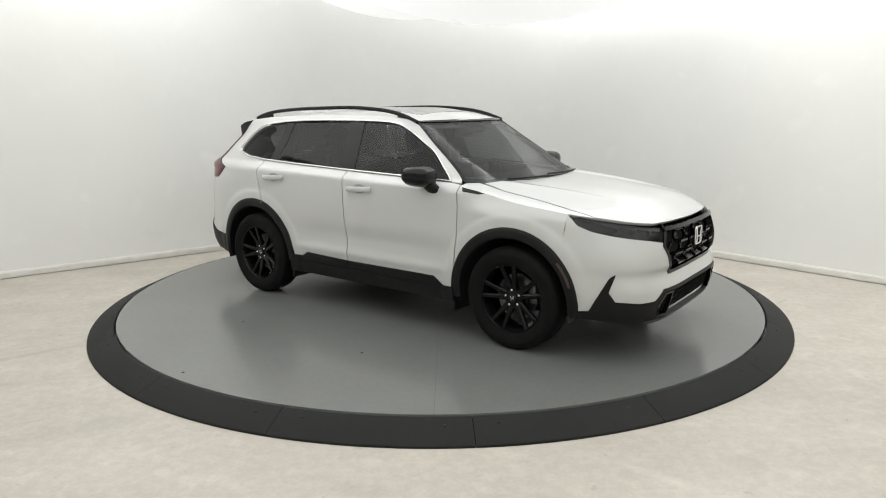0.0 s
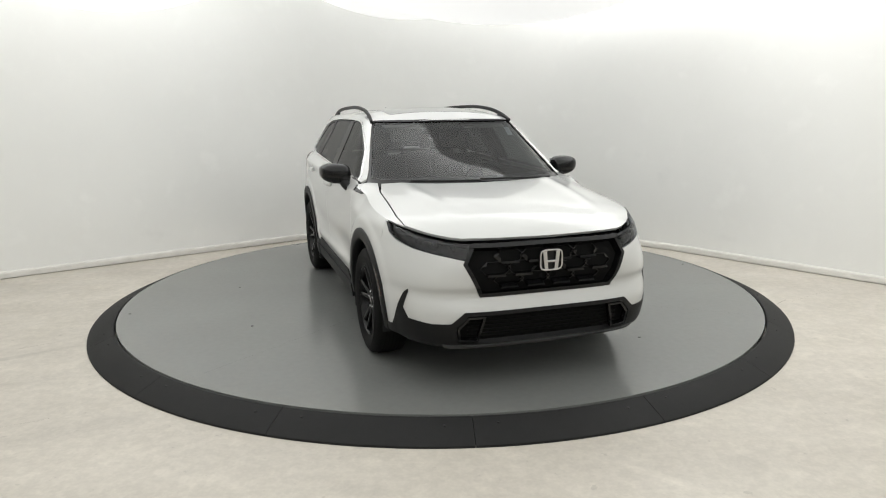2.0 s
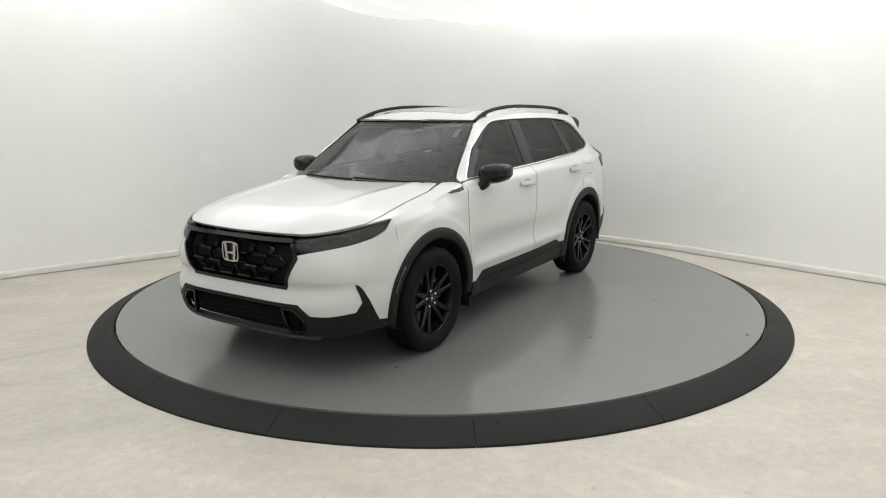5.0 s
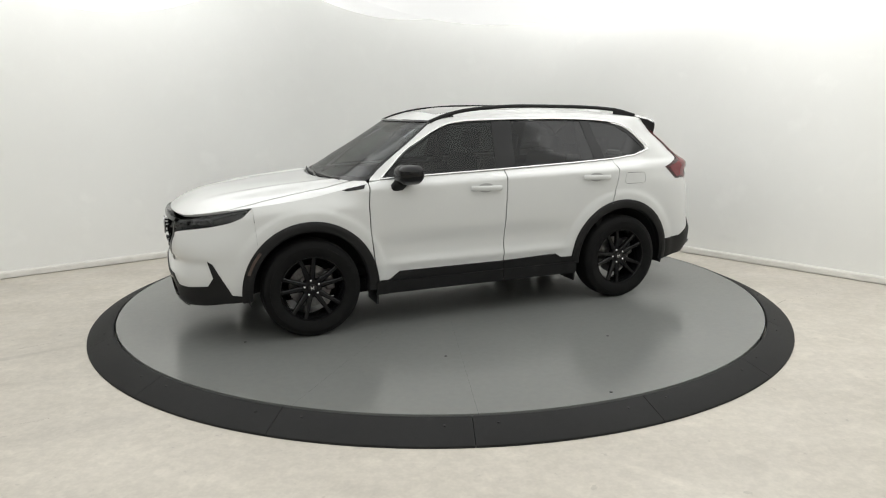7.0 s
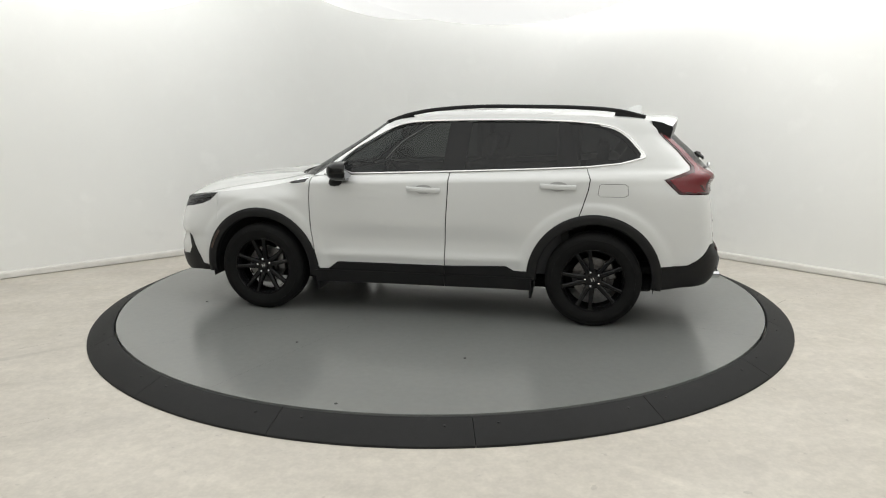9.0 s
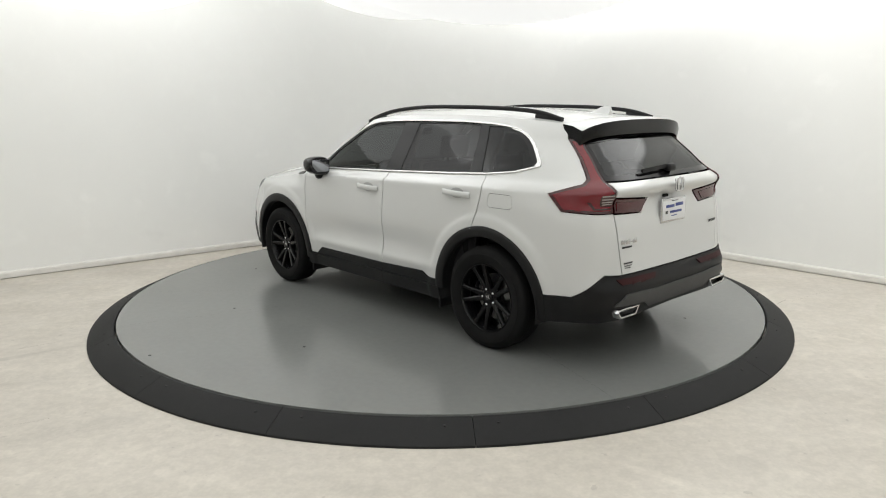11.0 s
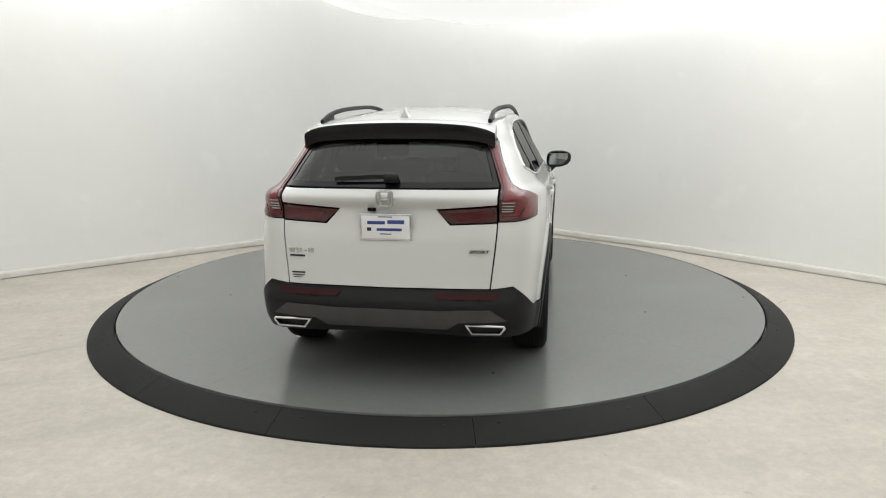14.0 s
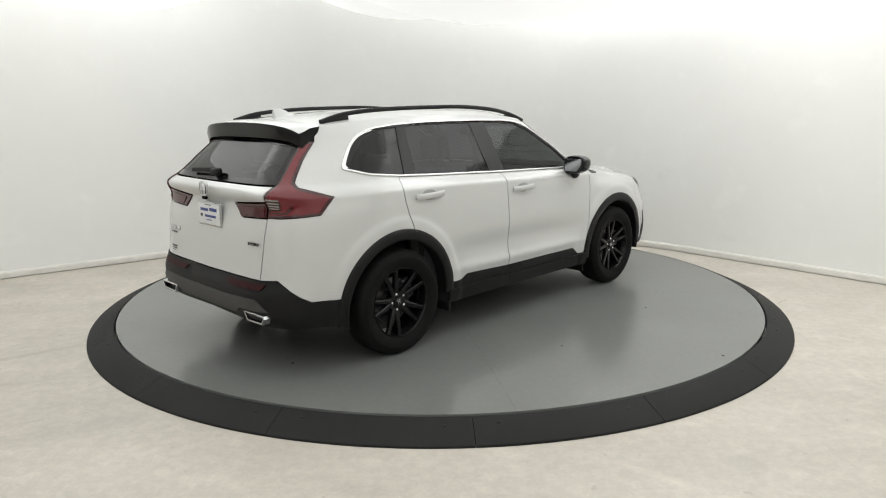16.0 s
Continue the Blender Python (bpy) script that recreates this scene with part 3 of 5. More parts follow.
def triangulate(poly, holes, grid, edge):
    """Fills a flat outline with holes by small triangles."""
    from mathutils.geometry import delaunay_2d_cdt
    loops = [dense(poly, edge)] + [dense(h, edge) for h in holes]
    verts, edges = [], []
    for lp in loops:
        s = len(verts)
        verts += [Vector(p) for p in lp]
        edges += [(s + i, s + (i + 1) % len(lp)) for i in range(len(lp))]
    arr = np.array(loops[0])
    lo, hi = arr.min(0), arr.max(0)
    border = np.array([tuple(p) for p in verts])
    gx, gy = np.meshgrid(np.arange(lo[0] + grid / 2, hi[0], grid), np.arange(lo[1] + grid / 2, hi[1], grid), indexing="ij")
    gy = gy + (np.arange(gx.shape[0]) % 2)[:, None] * grid / 2
    cand = np.stack([gx.ravel(), gy.ravel()], 1)
    if len(cand):
        ok = inside_many(cand, loops[0])
        for h in loops[1:]:
            ok &= ~inside_many(cand, h)
        cand = cand[ok]
        if len(cand):
            near = np.array([((border - c) ** 2).sum(1).min() for c in cand])
            verts += [Vector((float(c[0]), float(c[1]))) for c in cand[near > (0.45 * grid) ** 2]]
    vs, _, fs, _, _, _ = delaunay_2d_cdt(verts, edges, [], 0, 1e-6)
    pts = np.array([tuple(p) for p in vs])
    tri = np.array([tuple(f) for f in fs])
    mid = pts[tri].mean(1)
    ok = inside_many(mid, loops[0])
    for h in loops[1:]:
        ok &= ~inside_many(mid, h)
    return pts, tri[ok].tolist()


def shell(pieces, raise_by=0.0, depth=0.010, sign=1):
    """A panel of several mapped outlines, welded, with a turned-in rim. pieces: (outline, holes, mapping, grid, gap)."""
    bm = bmesh.new()
    for outline, holes, fn, grid, gap in pieces:
        if gap:
            outline = inset(dense(outline, 0.02), gap)
            holes = [inset(dense(h, 0.03), -gap) for h in holes]
        pts, faces = triangulate(outline, holes, grid, min(grid, 0.02))
        xyz = fn(pts[:, 0], pts[:, 1])
        vs = [bm.verts.new((p[0], p[1] * sign, p[2])) for p in xyz]
        for f in faces:
            try:
                bm.faces.new([vs[i] for i in f])
            except ValueError:
                pass
    bmesh.ops.remove_doubles(bm, verts=bm.verts[:], dist=0.0015)
    bmesh.ops.dissolve_degenerate(bm, dist=1e-5, edges=bm.edges[:])
    loose = [vv for vv in bm.verts if not vv.link_faces]
    bmesh.ops.delete(bm, geom=loose, context="VERTS")
    bmesh.ops.recalc_face_normals(bm, faces=bm.faces[:])
    bm.normal_update()
    score = sum(f.calc_area() * f.normal.dot(f.calc_center_median() - Vector((0.0, 0, 0.75))) for f in bm.faces)
    if score < 0:
        bmesh.ops.reverse_faces(bm, faces=bm.faces[:])
        bm.normal_update()
    mark_sharp(bm, 27)
    normals = {vv: vv.normal.copy() for vv in bm.verts}
    if raise_by:
        for vv, nn in normals.items():
            vv.co += nn * raise_by
    if depth:
        rim = [e for e in bm.edges if len(e.link_faces) == 1]
        low = {}
        for e in rim:
            for vv in e.verts:
                if vv not in low:
                    low[vv] = bm.verts.new(vv.co - normals[vv] * depth)
        for e in rim:
            lp = e.link_loops[0]
            a, b = lp.vert, lp.link_loop_next.vert
            try:
                bm.faces.new((b, a, low[a], low[b]))
            except ValueError:
                pass
            e.smooth = False
    return bm


def on_side(x, z):
    return np.stack([x, side_y(x, z), z], -1)


def on_nose(a, z):
    return wrap_front(a, z)


def on_screen(a, z):
    return wrap_front(a, z, True)


def on_tail(a, z):
    return wrap_rear(a, z)


def stepped(items, n=5):
    """Adds points between neighbours that are given along the same axis."""
    out = []
    for i, (k, val, z) in enumerate(items):
        out.append((k, val, z))
        if i + 1 < len(items) and items[i + 1][0] == k:
            k2, v2, z2 = items[i + 1]
            if math.hypot(v2 - val, z2 - z) > 0.05:
                out += [(k, val + (v2 - val) * j / n, z + (z2 - z) * j / n) for j in range(1, n)]
    return out


def nose_pts(items):
    """Outline on the nose from ('x' or 'y', value, z)."""
    return [(front_angle(z, **{k: val}), z) for k, val, z in stepped(items)]


def tail_pts(items):
    return [(rear_angle(z, **{k: val}), z) for k, val, z in stepped(items)]


def mirrored(poly):
    return poly + [(-a, z) for a, z in reversed(poly) if abs(a) > 1e-6]


def arc(cx, cz, r, a0, a1, n=22):
    return [(cx + r * math.cos(radians(a0 + (a1 - a0) * k / n)), cz + r * math.sin(radians(a0 + (a1 - a0) * k / n))) for k in range(n + 1)]


# ---- the car ----
CAR = tagged(new("suv"), "pearl white compact SUV with black cladding and black alloy wheels", "car")
ARCH_F, ARCH_R = (1.35, 0.34), (-1.35, 0.34)
SILL_TOP = [(0.85, 0.345), (0.76, 0.345), (0.68, 0.405), (-0.2, 0.405), (-0.69, 0.42), (-0.75, 0.385), (-0.87, 0.385)]
DLO_LOW = [(0.80, 1.103), (0.55, 1.113), (-0.24, 1.137), (-0.9, 1.162), (-1.28, 1.180), (-1.52, 1.205), (-1.69, 1.248)]
DLO_REAR = [tuple(map(float, q)) for q in curve_through([(-1.69, 1.246), (-1.702, 1.268), (-1.66, 1.325), (-1.59, 1.40), (-1.50, 1.460), (-1.38, 1.495), (-1.18, 1.517)], 0.02)]
DLO_FRONT = [tuple(map(float, q)) for q in curve_through([(-1.18, 1.517), (-0.87, 1.530), (-0.45, 1.533), (-0.16, 1.530), (0.05, 1.522), (0.19, 1.500), (0.31, 1.452), (0.45, 1.375), (0.59, 1.290), (0.80, 1.103)], 0.02)]
DLO = DLO_LOW + DLO_REAR[1:] + DLO_FRONT[1:-1]
DOOR_FRONT = [(0.85, 0.36), (0.88, 0.50), (0.905, 0.72), (0.912, 0.93), (0.90, 1.06)]
B_SEAM = [(-0.24, 1.137), (-0.235, 1.0), (-0.222, 0.8), (-0.212, 0.61), (-0.205, 0.405)]
C_SEAM = [(-1.232, 0.812), (-1.26, 0.89), (-1.30, 1.02), (-1.312, 1.10), (-1.28, 1.180)]
BUMPER_LOW = [("y", 0.525, 0.470), ("y", 0.60, 0.402), ("y", 0.70, 0.398), ("y", 0.805, 0.412)]
FOG_IN = [("x", 2.03, 0.47), ("x", 2.06, 0.588)]
FOG_OUT = [("x", 2.03, 0.568), ("x", 1.912, 0.342), ("x", 1.845, 0.332)]
LAMP_LOW = [("y", 0.50, 0.765), ("y", 0.60, 0.787), ("x", 2.03, 0.822), ("x", 1.90, 0.850), ("x", 1.81, 0.885), ("x", 1.74, 0.950)]


SCREEN_EDGE = [(0.770, 1.085), (0.766, 1.115), (0.738, 1.17), (0.710, 1.24), (0.673, 1.33), (0.626, 1.44), (0.604, 1.49), (0.586, 1.514)]


def screen_x(y, z):
    return float(wrap_front(np.array([front_angle(z, y=y, cabin=True)]), np.array([z]), True)[0][0])


def roof_edge(x):
    return float(ROOF_C(x) - ROOF_D(x))


def hood_edge(x):
    return (x, float(side_y(x, HOOD_E(x))))


def arch_band(c, r, a0, a1, sign):
    """A moulding that runs round a wheel arch: rolled outer edge, flat face, lip turned in to the wheel."""
    section = ((0.0, -0.012), (0.0, 0.007), (-0.004, 0.011), (-0.030, 0.014), (-0.060, 0.013), (-0.072, 0.009), (-0.075, 0.002), (-0.074, -0.045))
    bm = bmesh.new()
    rows = []
    for k in range(65):
        a = radians(a0 + (a1 - a0) * k / 64)
        row = []
        for dr, out in section:
            x, z = c[0] + (r + dr) * math.cos(a), c[1] + (r + dr) * math.sin(a)
            row.append(bm.verts.new((x, sign * (float(side_y(x, z)) + out), z)))
        rows.append(row)
    for k in range(64):
        for i in range(len(section) - 1):
            bm.faces.new((rows[k][i], rows[k + 1][i], rows[k + 1][i + 1], rows[k][i + 1]))
    for row in (rows[0], rows[-1]):
        bm.faces.new(row)
    bmesh.ops.recalc_face_normals(bm, faces=bm.faces[:])
    mark_sharp(bm, 50)
    return bm


def body_side(sign):
    # front wing: the flank and the shoulder beside the bonnet
    xs = [0.90 + 0.84 * k / 58 for k in range(59)]
    flank = [(x, float(HOOD_E(x))) for x in xs] + [(1.735, 0.90), (1.722, 0.668)] + arc(*ARCH_F, 0.49, 41, 177) + DOOR_FRONT[:]
    top_line = [(1.90, hood_edge(1.90)[1]), (1.74, 0.785), (1.5, 0.772), (1.2, 0.757), (0.95, 0.715), (0.90, 0.72)]
    shoulder = [hood_edge(x) for x in xs] + [hood_edge(1.82)] + top_line
    part("fender", shell([(flank, [], on_side, 0.018, 0), (shoulder, [], hood_top, 0.02, 0)], 0, 0.012, sign), M_PAINT, CAR)
    # doors
    door = DLO_LOW[:3] + B_SEAM[1:] + [(-0.2, 0.405), (0.68, 0.405), (0.76, 0.345), (0.845, 0.345)] + [(x - 0.004, z) for x, z in DOOR_FRONT] + [(0.897, 1.092)]
    front_door = part("front_door", shell([(door, [], on_side, 0.017, 0.004)], 0, 0.014, sign), M_PAINT, CAR)
    door = DLO_LOW[2:5][::-1] + B_SEAM[1:] + [(-0.69, 0.42), (-0.75, 0.385), (-0.858, 0.385)] + arc(*ARCH_R, 0.495, 8, 73) + [(x + 0.004, z) for x, z in C_SEAM[:-1]]
    rear_door = part("rear_door", shell([(door, [], on_side, 0.017, 0.004)], 0, 0.014, sign), M_PAINT, CAR)
    for owner, x0, x1, z in ((front_door, 0.085, -0.175, 1.008), (rear_door, -0.945, -1.205, 1.045)):
        xm, half = (x0 + x1) / 2, (x0 - x1) / 2
        pts = []
        for k in range(15):
            t = -1 + 2 * k / 14
            x = xm + half * t
            pts.append((x, sign * (float(side_y(x, z)) + 0.010 + 0.024 * (1 - t ** 4)), z + 0.004 * t))
        part("handle", tube(pts, round_section(0.009, 0.020, 10)), M_PAINT, owner, "white pull handle")
        # flat oval just proud of the door; the hollow's shade is in its colour
        cup = [(xm + half * 0.55 * math.cos(a), z + 0.036 * math.sin(a)) for a in [2 * math.pi * k / 28 for k in range(28)]]

        def recess_patch(px, pz):
            p = on_side(px, pz)
            p[:, 1] += 0.0015
            return p
        part("handle_shade_patch", shell([(cup, [], recess_patch, 0.012, 0)], 0, 0.0, sign), M_RECESS_SHADE, owner, "darker patch painted as shade of the hand recess")
    # roof side, pillars and rear quarter in one pressing
    rail = [(0.88, 1.099)] + [(screen_x(y, z), z) for y, z in SCREEN_EDGE[1:-1]]
    rail += [(x, roof_edge(x)) for x in np.linspace(0.27, -1.18, 60)] + DLO_FRONT
    items = [("x", -1.18, roof_edge(-1.18))] + [("x", x, roof_edge(x)) for x in np.linspace(-1.22, -1.76, 16)]
    items += [("x", -1.795, 1.425), ("x", -1.92, 1.305), ("x", -2.02, 1.19), ("x", -2.02, 1.165), ("x", -1.83, 1.10), ("x", -1.94, 0.995), ("y", 0.74, 0.983), ("y", 0.646, 0.983)]
    items += [("y", 0.642, 0.90), ("y", 0.632, 0.80), ("y", 0.61, 0.605), ("y", 0.735, 0.617), ("x", -2.03, 0.472), ("x", -1.82, 0.457)]
    items += [("x", x, z) for x, z in arc(*ARCH_R, 0.495, 163, 76, 18)] + [("x", x, z) for x, z in C_SEAM]
    items += [("x", -1.52, 1.205)] + [("x", x, z) for x, z in DLO_REAR]
    cap = [(-1.375, 1.19), (-1.365, 1.12), (-1.385, 1.103), (-1.56, 1.103), (-1.585, 1.12), (-1.58, 1.185), (-1.56, 1.198), (-1.39, 1.20)]
    cap_items = tail_pts([("x", x, z - 0.130) for x, z in cap])
    quarter = part("quarter_panel", shell([(rail, [], on_side, 0.02, 0), (tail_pts(items), [cap_items] if sign > 0 else [], on_tail, 0.018, 0)], 0, 0.014, sign), M_PAINT, CAR)
    if sign > 0:
        part("fuel_door", shell([(cap_items, [], on_tail, 0.03, 0.003)], 0, 0.008, sign), M_PAINT, quarter)
    # side windows
    fw = [(0.755, 1.118), (0.575, 1.272), (0.29, 1.438), (0.155, 1.490), (-0.06, 1.512), (-0.215, 1.514), (-0.175, 1.152), (0.5, 1.130)]
    rw = [(-0.39, 1.514), (-0.8, 1.514), (-1.06, 1.505), (-1.11, 1.193), (-0.7, 1.170), (-0.35, 1.155)]
    qw = [(-1.14, 1.500), (-1.26, 1.492), (-1.40, 1.462), (-1.52, 1.395), (-1.64, 1.275), (-1.625, 1.250), (-1.52, 1.224), (-1.22, 1.192)]
    frame_ring = part("window_surround", shell([(inset(dense(DLO, 0.03), 0.014), [fw, rw, qw], on_side, 0.03, 0)], -0.004, 0.012, sign), M_PILLAR, CAR, "gloss black pillar trim between side windows")
    for name, poly, m in (("front_side_window", fw, M_SIDEGLASS), ("rear_side_window", rw, M_PRIVACY), ("quarter_window", qw, M_PRIVACY)):
        part(name, shell([(inset(dense(poly, 0.03), -0.004), [], on_side, 0.04, 0)], -0.008, 0, sign), m, CAR, "tinted side glass")
    ring = inset(dense(DLO, 0.03), 0.004)
    pts = [(x, sign * (float(side_y(x, z)) + 0.001), z) for x, z in ring]
    part("window_moulding", tube(pts, round_section(0.007, 0.0105, 8), closed=True, up=(0, sign, 0.4)), M_MOULDING, CAR, "thin satin chrome window moulding")
    # broad bright corner of the moulding behind the quarter window
    outer = [(x, z) for x, z in DLO_REAR if x < -1.36]
    inner = [(-1.40 + (x + 1.40) * 0.88, 1.35 + (z - 1.35) * 0.88) for x, z in reversed(outer)]
    part("quarter_moulding", shell([(outer + inner, [], on_side, 0.02, 0)], 0.003, 0.010, sign), M_MOULDING, CAR, "broad satin chrome window corner")
    # black cladding
    fa = part("wheel_arch_trim", arch_band(ARCH_F, 0.498, -7, 187, sign), M_PLASTIC, CAR, "black grained wheel arch moulding")
    part("wheel_arch_trim", arch_band(ARCH_R, 0.503, -2, 188, sign), M_PLASTIC, CAR, "black grained wheel arch moulding")
    amber = arc(*ARCH_F, 0.478, 18, 40, 8) + arc(*ARCH_F, 0.458, 40, 18, 8)
    part("side_marker", shell([(amber, [], on_side, 0.03, 0)], 0.016, 0.004, sign), M_AMBER, fa, "dim amber side marker")
    for lo, hi in ((-0.89, -0.207), (-0.203, 0.87)):
        top = [q for q in SILL_TOP if lo < q[0] < hi]
        edge = (hi, 0.405) if hi < 0 else (lo, 0.405)
        upper = ([edge] + top if hi < 0 else top + [edge]) + [(max(lo, -0.88), 0.335), (min(hi, 0.86), 0.335)]
        sill = part("sill_cladding", shell([(upper, [], on_side, 0.03, 0)], 0.010, 0.03, sign), M_PLASTIC, CAR, "black grained sill moulding")
        lower = [(hi, 0.340), (lo, 0.340), (lo, 0.245), (hi, 0.245)]
        part("lower_sill", shell([(lower, [], on_side, 0.02, 0)], 0.022, 0.05, sign), M_PLASTIC, sill)
    # wing badge strip behind the bonnet
    strip = [(0.925, 1.074), (1.03, 1.056), (1.095, 1.041), (1.06, 1.034), (0.94, 1.050)]
    part("wing_garnish", shell([(strip, [], on_side, 0.02, 0)], 0.004, 0.006, sign), M_GLOSSBLACK, CAR, "small black badge strip")
    chrome = [(0.915, 1.084), (1.02, 1.062), (1.02, 1.057), (0.915, 1.076)]
    part("wing_moulding", shell([(chrome, [], on_side, 0.02, 0)], 0.005, 0.006, sign), M_CHROME, CAR, "slim chrome strip")
    # dark inner shell behind the panel gaps
    well = [(-1.16, 0.26)] + arc(*ARCH_R, 0.53, 60, 0, 8) + [(-0.82, 0.26), (0.82, 0.26)] + arc(*ARCH_F, 0.53, 180, 60, 14) + [(1.5, 0.95), (0.9, 1.07), (0.3, 1.10), (-1.16, 1.15)]
    part("inner_shell", shell([(well, [], on_side, 0.04, 0)], -0.045, 0, sign), M_DARK, CAR)
    back = [("x", -1.2, 1.15)] + [("x", x, z) for x, z in arc(*ARCH_R, 0.53, 74, 160, 14)] + [("x", -1.9, 0.30), ("y", 0.3, 0.30), ("y", 0.3, 1.15)]
    part("inner_shell", shell([(tail_pts(back), [], on_tail, 0.04, 0)], -0.045, 0, sign), M_DARK, CAR)
    nosein = [("y", 0.02, 0.25), ("y", 0.02, 0.86), ("y", 0.5, 0.855), ("x", 1.80, 0.92), ("x", 1.74, 0.73)] + [("x", x, z) for x, z in arc(*ARCH_F, 0.53, 41, -5, 10)]
    part("inner_shell", shell([(nose_pts(nosein), [], on_nose, 0.06, 0)], -0.05, 0, sign), M_DARK, CAR)
    for cx in (1.35, -1.35):
        bm = bmesh.new()
        n = 24
        rows = []
        for k in range(n + 1):
            a = radians(-12 + 204 * k / n)
            rows.append([bm.verts.new((cx + r * math.cos(a), sign * y, 0.34 + r * math.sin(a))) for r, y in ((0.45, 0.90), (0.455, 0.72), (0.44, 0.56), (0.1, 0.54))])
        for k in range(n):
            for i in range(3):
                bm.faces.new((rows[k][i], rows[k + 1][i], rows[k + 1][i + 1], rows[k][i + 1]))
        part("wheel_liner", bm, M_LINER, CAR)
    # mirror
    bm = bmesh.new()
    bmesh.ops.create_uvsphere(bm, u_segments=32, v_segments=20, radius=1.0)
    for vv in bm.verts:
        x, y, z = vv.co
        px = 0.108 * math.copysign(abs(x) ** 0.75, x)
        if x < 0:
            px = max(px, -0.05)
        py = 0.115 * math.copysign(abs(y) ** 0.7, y)
        pz = 0.077 * math.copysign(abs(z) ** 0.72, z) * (1.0 - 0.20 * y)
        vv.co = (0.605 + px - 0.02 * y, sign * (0.965 + py), 1.145 + pz + 0.014 * y)
    if sign < 0:
        bmesh.ops.reverse_faces(bm, faces=bm.faces[:])
    mirror = part("wing_mirror", bm, M_GLOSSBLACK, CAR, "black door mirror")
    part("mirror_glass", box((0.004, 0.17, 0.105), (0.546, sign * 0.965, 1.145), 0.0018, (0, -9, 0)), M_MIRROR, mirror, "mirror glass")
    foot = tube(curve_through([(0.69, sign * 0.845, 1.035), (0.685, sign * 0.88, 1.045), (0.665, sign * 0.905, 1.075), (0.64, sign * 0.925, 1.12)], 0.015), round_section(0.034, 0.052, 10), up=(1, 0, 0))
    part("mirror_foot", foot, M_PLASTIC, mirror)
    part("mirror_lower", box((0.10, 0.16, 0.012), (0.605, sign * 0.955, 1.106), 0.005), M_PLASTIC, mirror)
    # roof rail
    line = curve_through([(0.31, sign * 0.602, 1.521), (0.16, sign * 0.590, 1.572), (-0.05, sign * 0.580, 1.612), (-0.40, sign * 0.572, 1.636), (-0.8, sign * 0.562, 1.634), (-1.2, sign * 0.550, 1.622), (-1.5, sign * 0.545, 1.596), (-1.70, sign * 0.545, 1.548)], 0.05)
    rail_ob = part("roof_rail", tube([(p[0], p[1], p[2] - 0.004) for p in line], round_section(0.012, 0.015, 10, 3.2)), M_PLASTIC, CAR, "black roof rail")
    for x, y, z, ln in ((0.17, 0.586, 1.535, 0.16), (-1.58, 0.545, 1.558, 0.22)):
        part("rail_foot", box((ln, 0.020, 0.07), (x, sign * y, z - 0.018), 0.008, (0, 12 if x > 0 else -10, 0)), M_PLASTIC, rail_ob)
    # head lamp
    outline = nose_pts([("x", 1.745, 0.948), ("x", 1.9, 0.922), ("x", 2.05, 0.893), ("y", 0.60, 0.873), ("y", 0.475, 0.860), ("y", 0.49, 0.768), ("y", 0.60, 0.790), ("x", 2.03, 0.826), ("x", 1.90, 0.854), ("x", 1.81, 0.888)])
    lamp = part("headlight", shell([(outline, [], on_nose, 0.03, 0)], -0.035, 0.02, sign), M_GLOSSBLACK, CAR, "slim dark headlight with clear lens")
    part("lens", shell([(outline, [], on_nose, 0.03, 0.002)], 0.001, 0.02, sign), M_LENS, lamp, "clear lens")
    for k, (kind, val, z) in enumerate((("y", 0.57, 0.835), ("y", 0.66, 0.848), ("y", 0.735, 0.862))):
        p = wrap_front(np.array([front_angle(z, **{kind: val})]), np.array([z]))[0]
        b = lathe_y([(0.012, 0.0), (0.010, 0.012), (0.004, 0.017), (-0.008, 0.018)], 16)
        b.transform(Matrix.Translation((p[0] - 0.022, sign * (p[1] - 0.008), p[2])) @ Matrix.Rotation(radians(-90), 4, "Z"))
        part("projector", b, M_GREYTRIM, lamp, "round clear projector")
    lip = nose_pts([("x", 1.77, 0.940), ("x", 1.9, 0.918), ("x", 2.05, 0.889), ("y", 0.60, 0.870), ("y", 0.49, 0.857), ("y", 0.49, 0.847), ("y", 0.60, 0.860), ("x", 2.05, 0.878), ("x", 1.9, 0.908)])
    part("light_bar", shell([(lip, [], on_nose, 0.03, 0)], -0.016, 0.006, sign), M_GREYTRIM, lamp, "thin daytime light strip")
    # tail lamp on the body and its wing on the tailgate
    outline = tail_pts([("x", -1.798, 1.422), ("y", 0.545, 1.425), ("y", 0.600, 1.30), ("y", 0.652, 1.178), ("y", 0.648, 1.08), ("y", 0.648, 0.988), ("y", 0.74, 0.988), ("x", -1.94, 0.999), ("x", -1.835, 1.10), ("x", -2.02, 1.16), ("x", -2.025, 1.19), ("x", -1.925, 1.303)])
    tl = part("tail_light", shell([(outline, [], on_tail, 0.02, 0.001)], 0.006, 0.02, sign), M_REDDARK, CAR, "upright red tail light")
    part("light_panel", shell([(inset(dense(outline, 0.02), 0.016), [], on_tail, 0.02, 0)], 0.0085, 0.006, sign), M_REDLENS, tl, "red lens panel")
    clear = tail_pts([("y", 0.658, 1.115), ("y", 0.735, 1.095), ("y", 0.73, 1.035), ("y", 0.658, 1.028)])
    sub = part("reverse_light", shell([(clear, [], on_tail, 0.02, 0)], 0.0105, 0.004, sign), M_REDDARK, tl, "dim clear section")
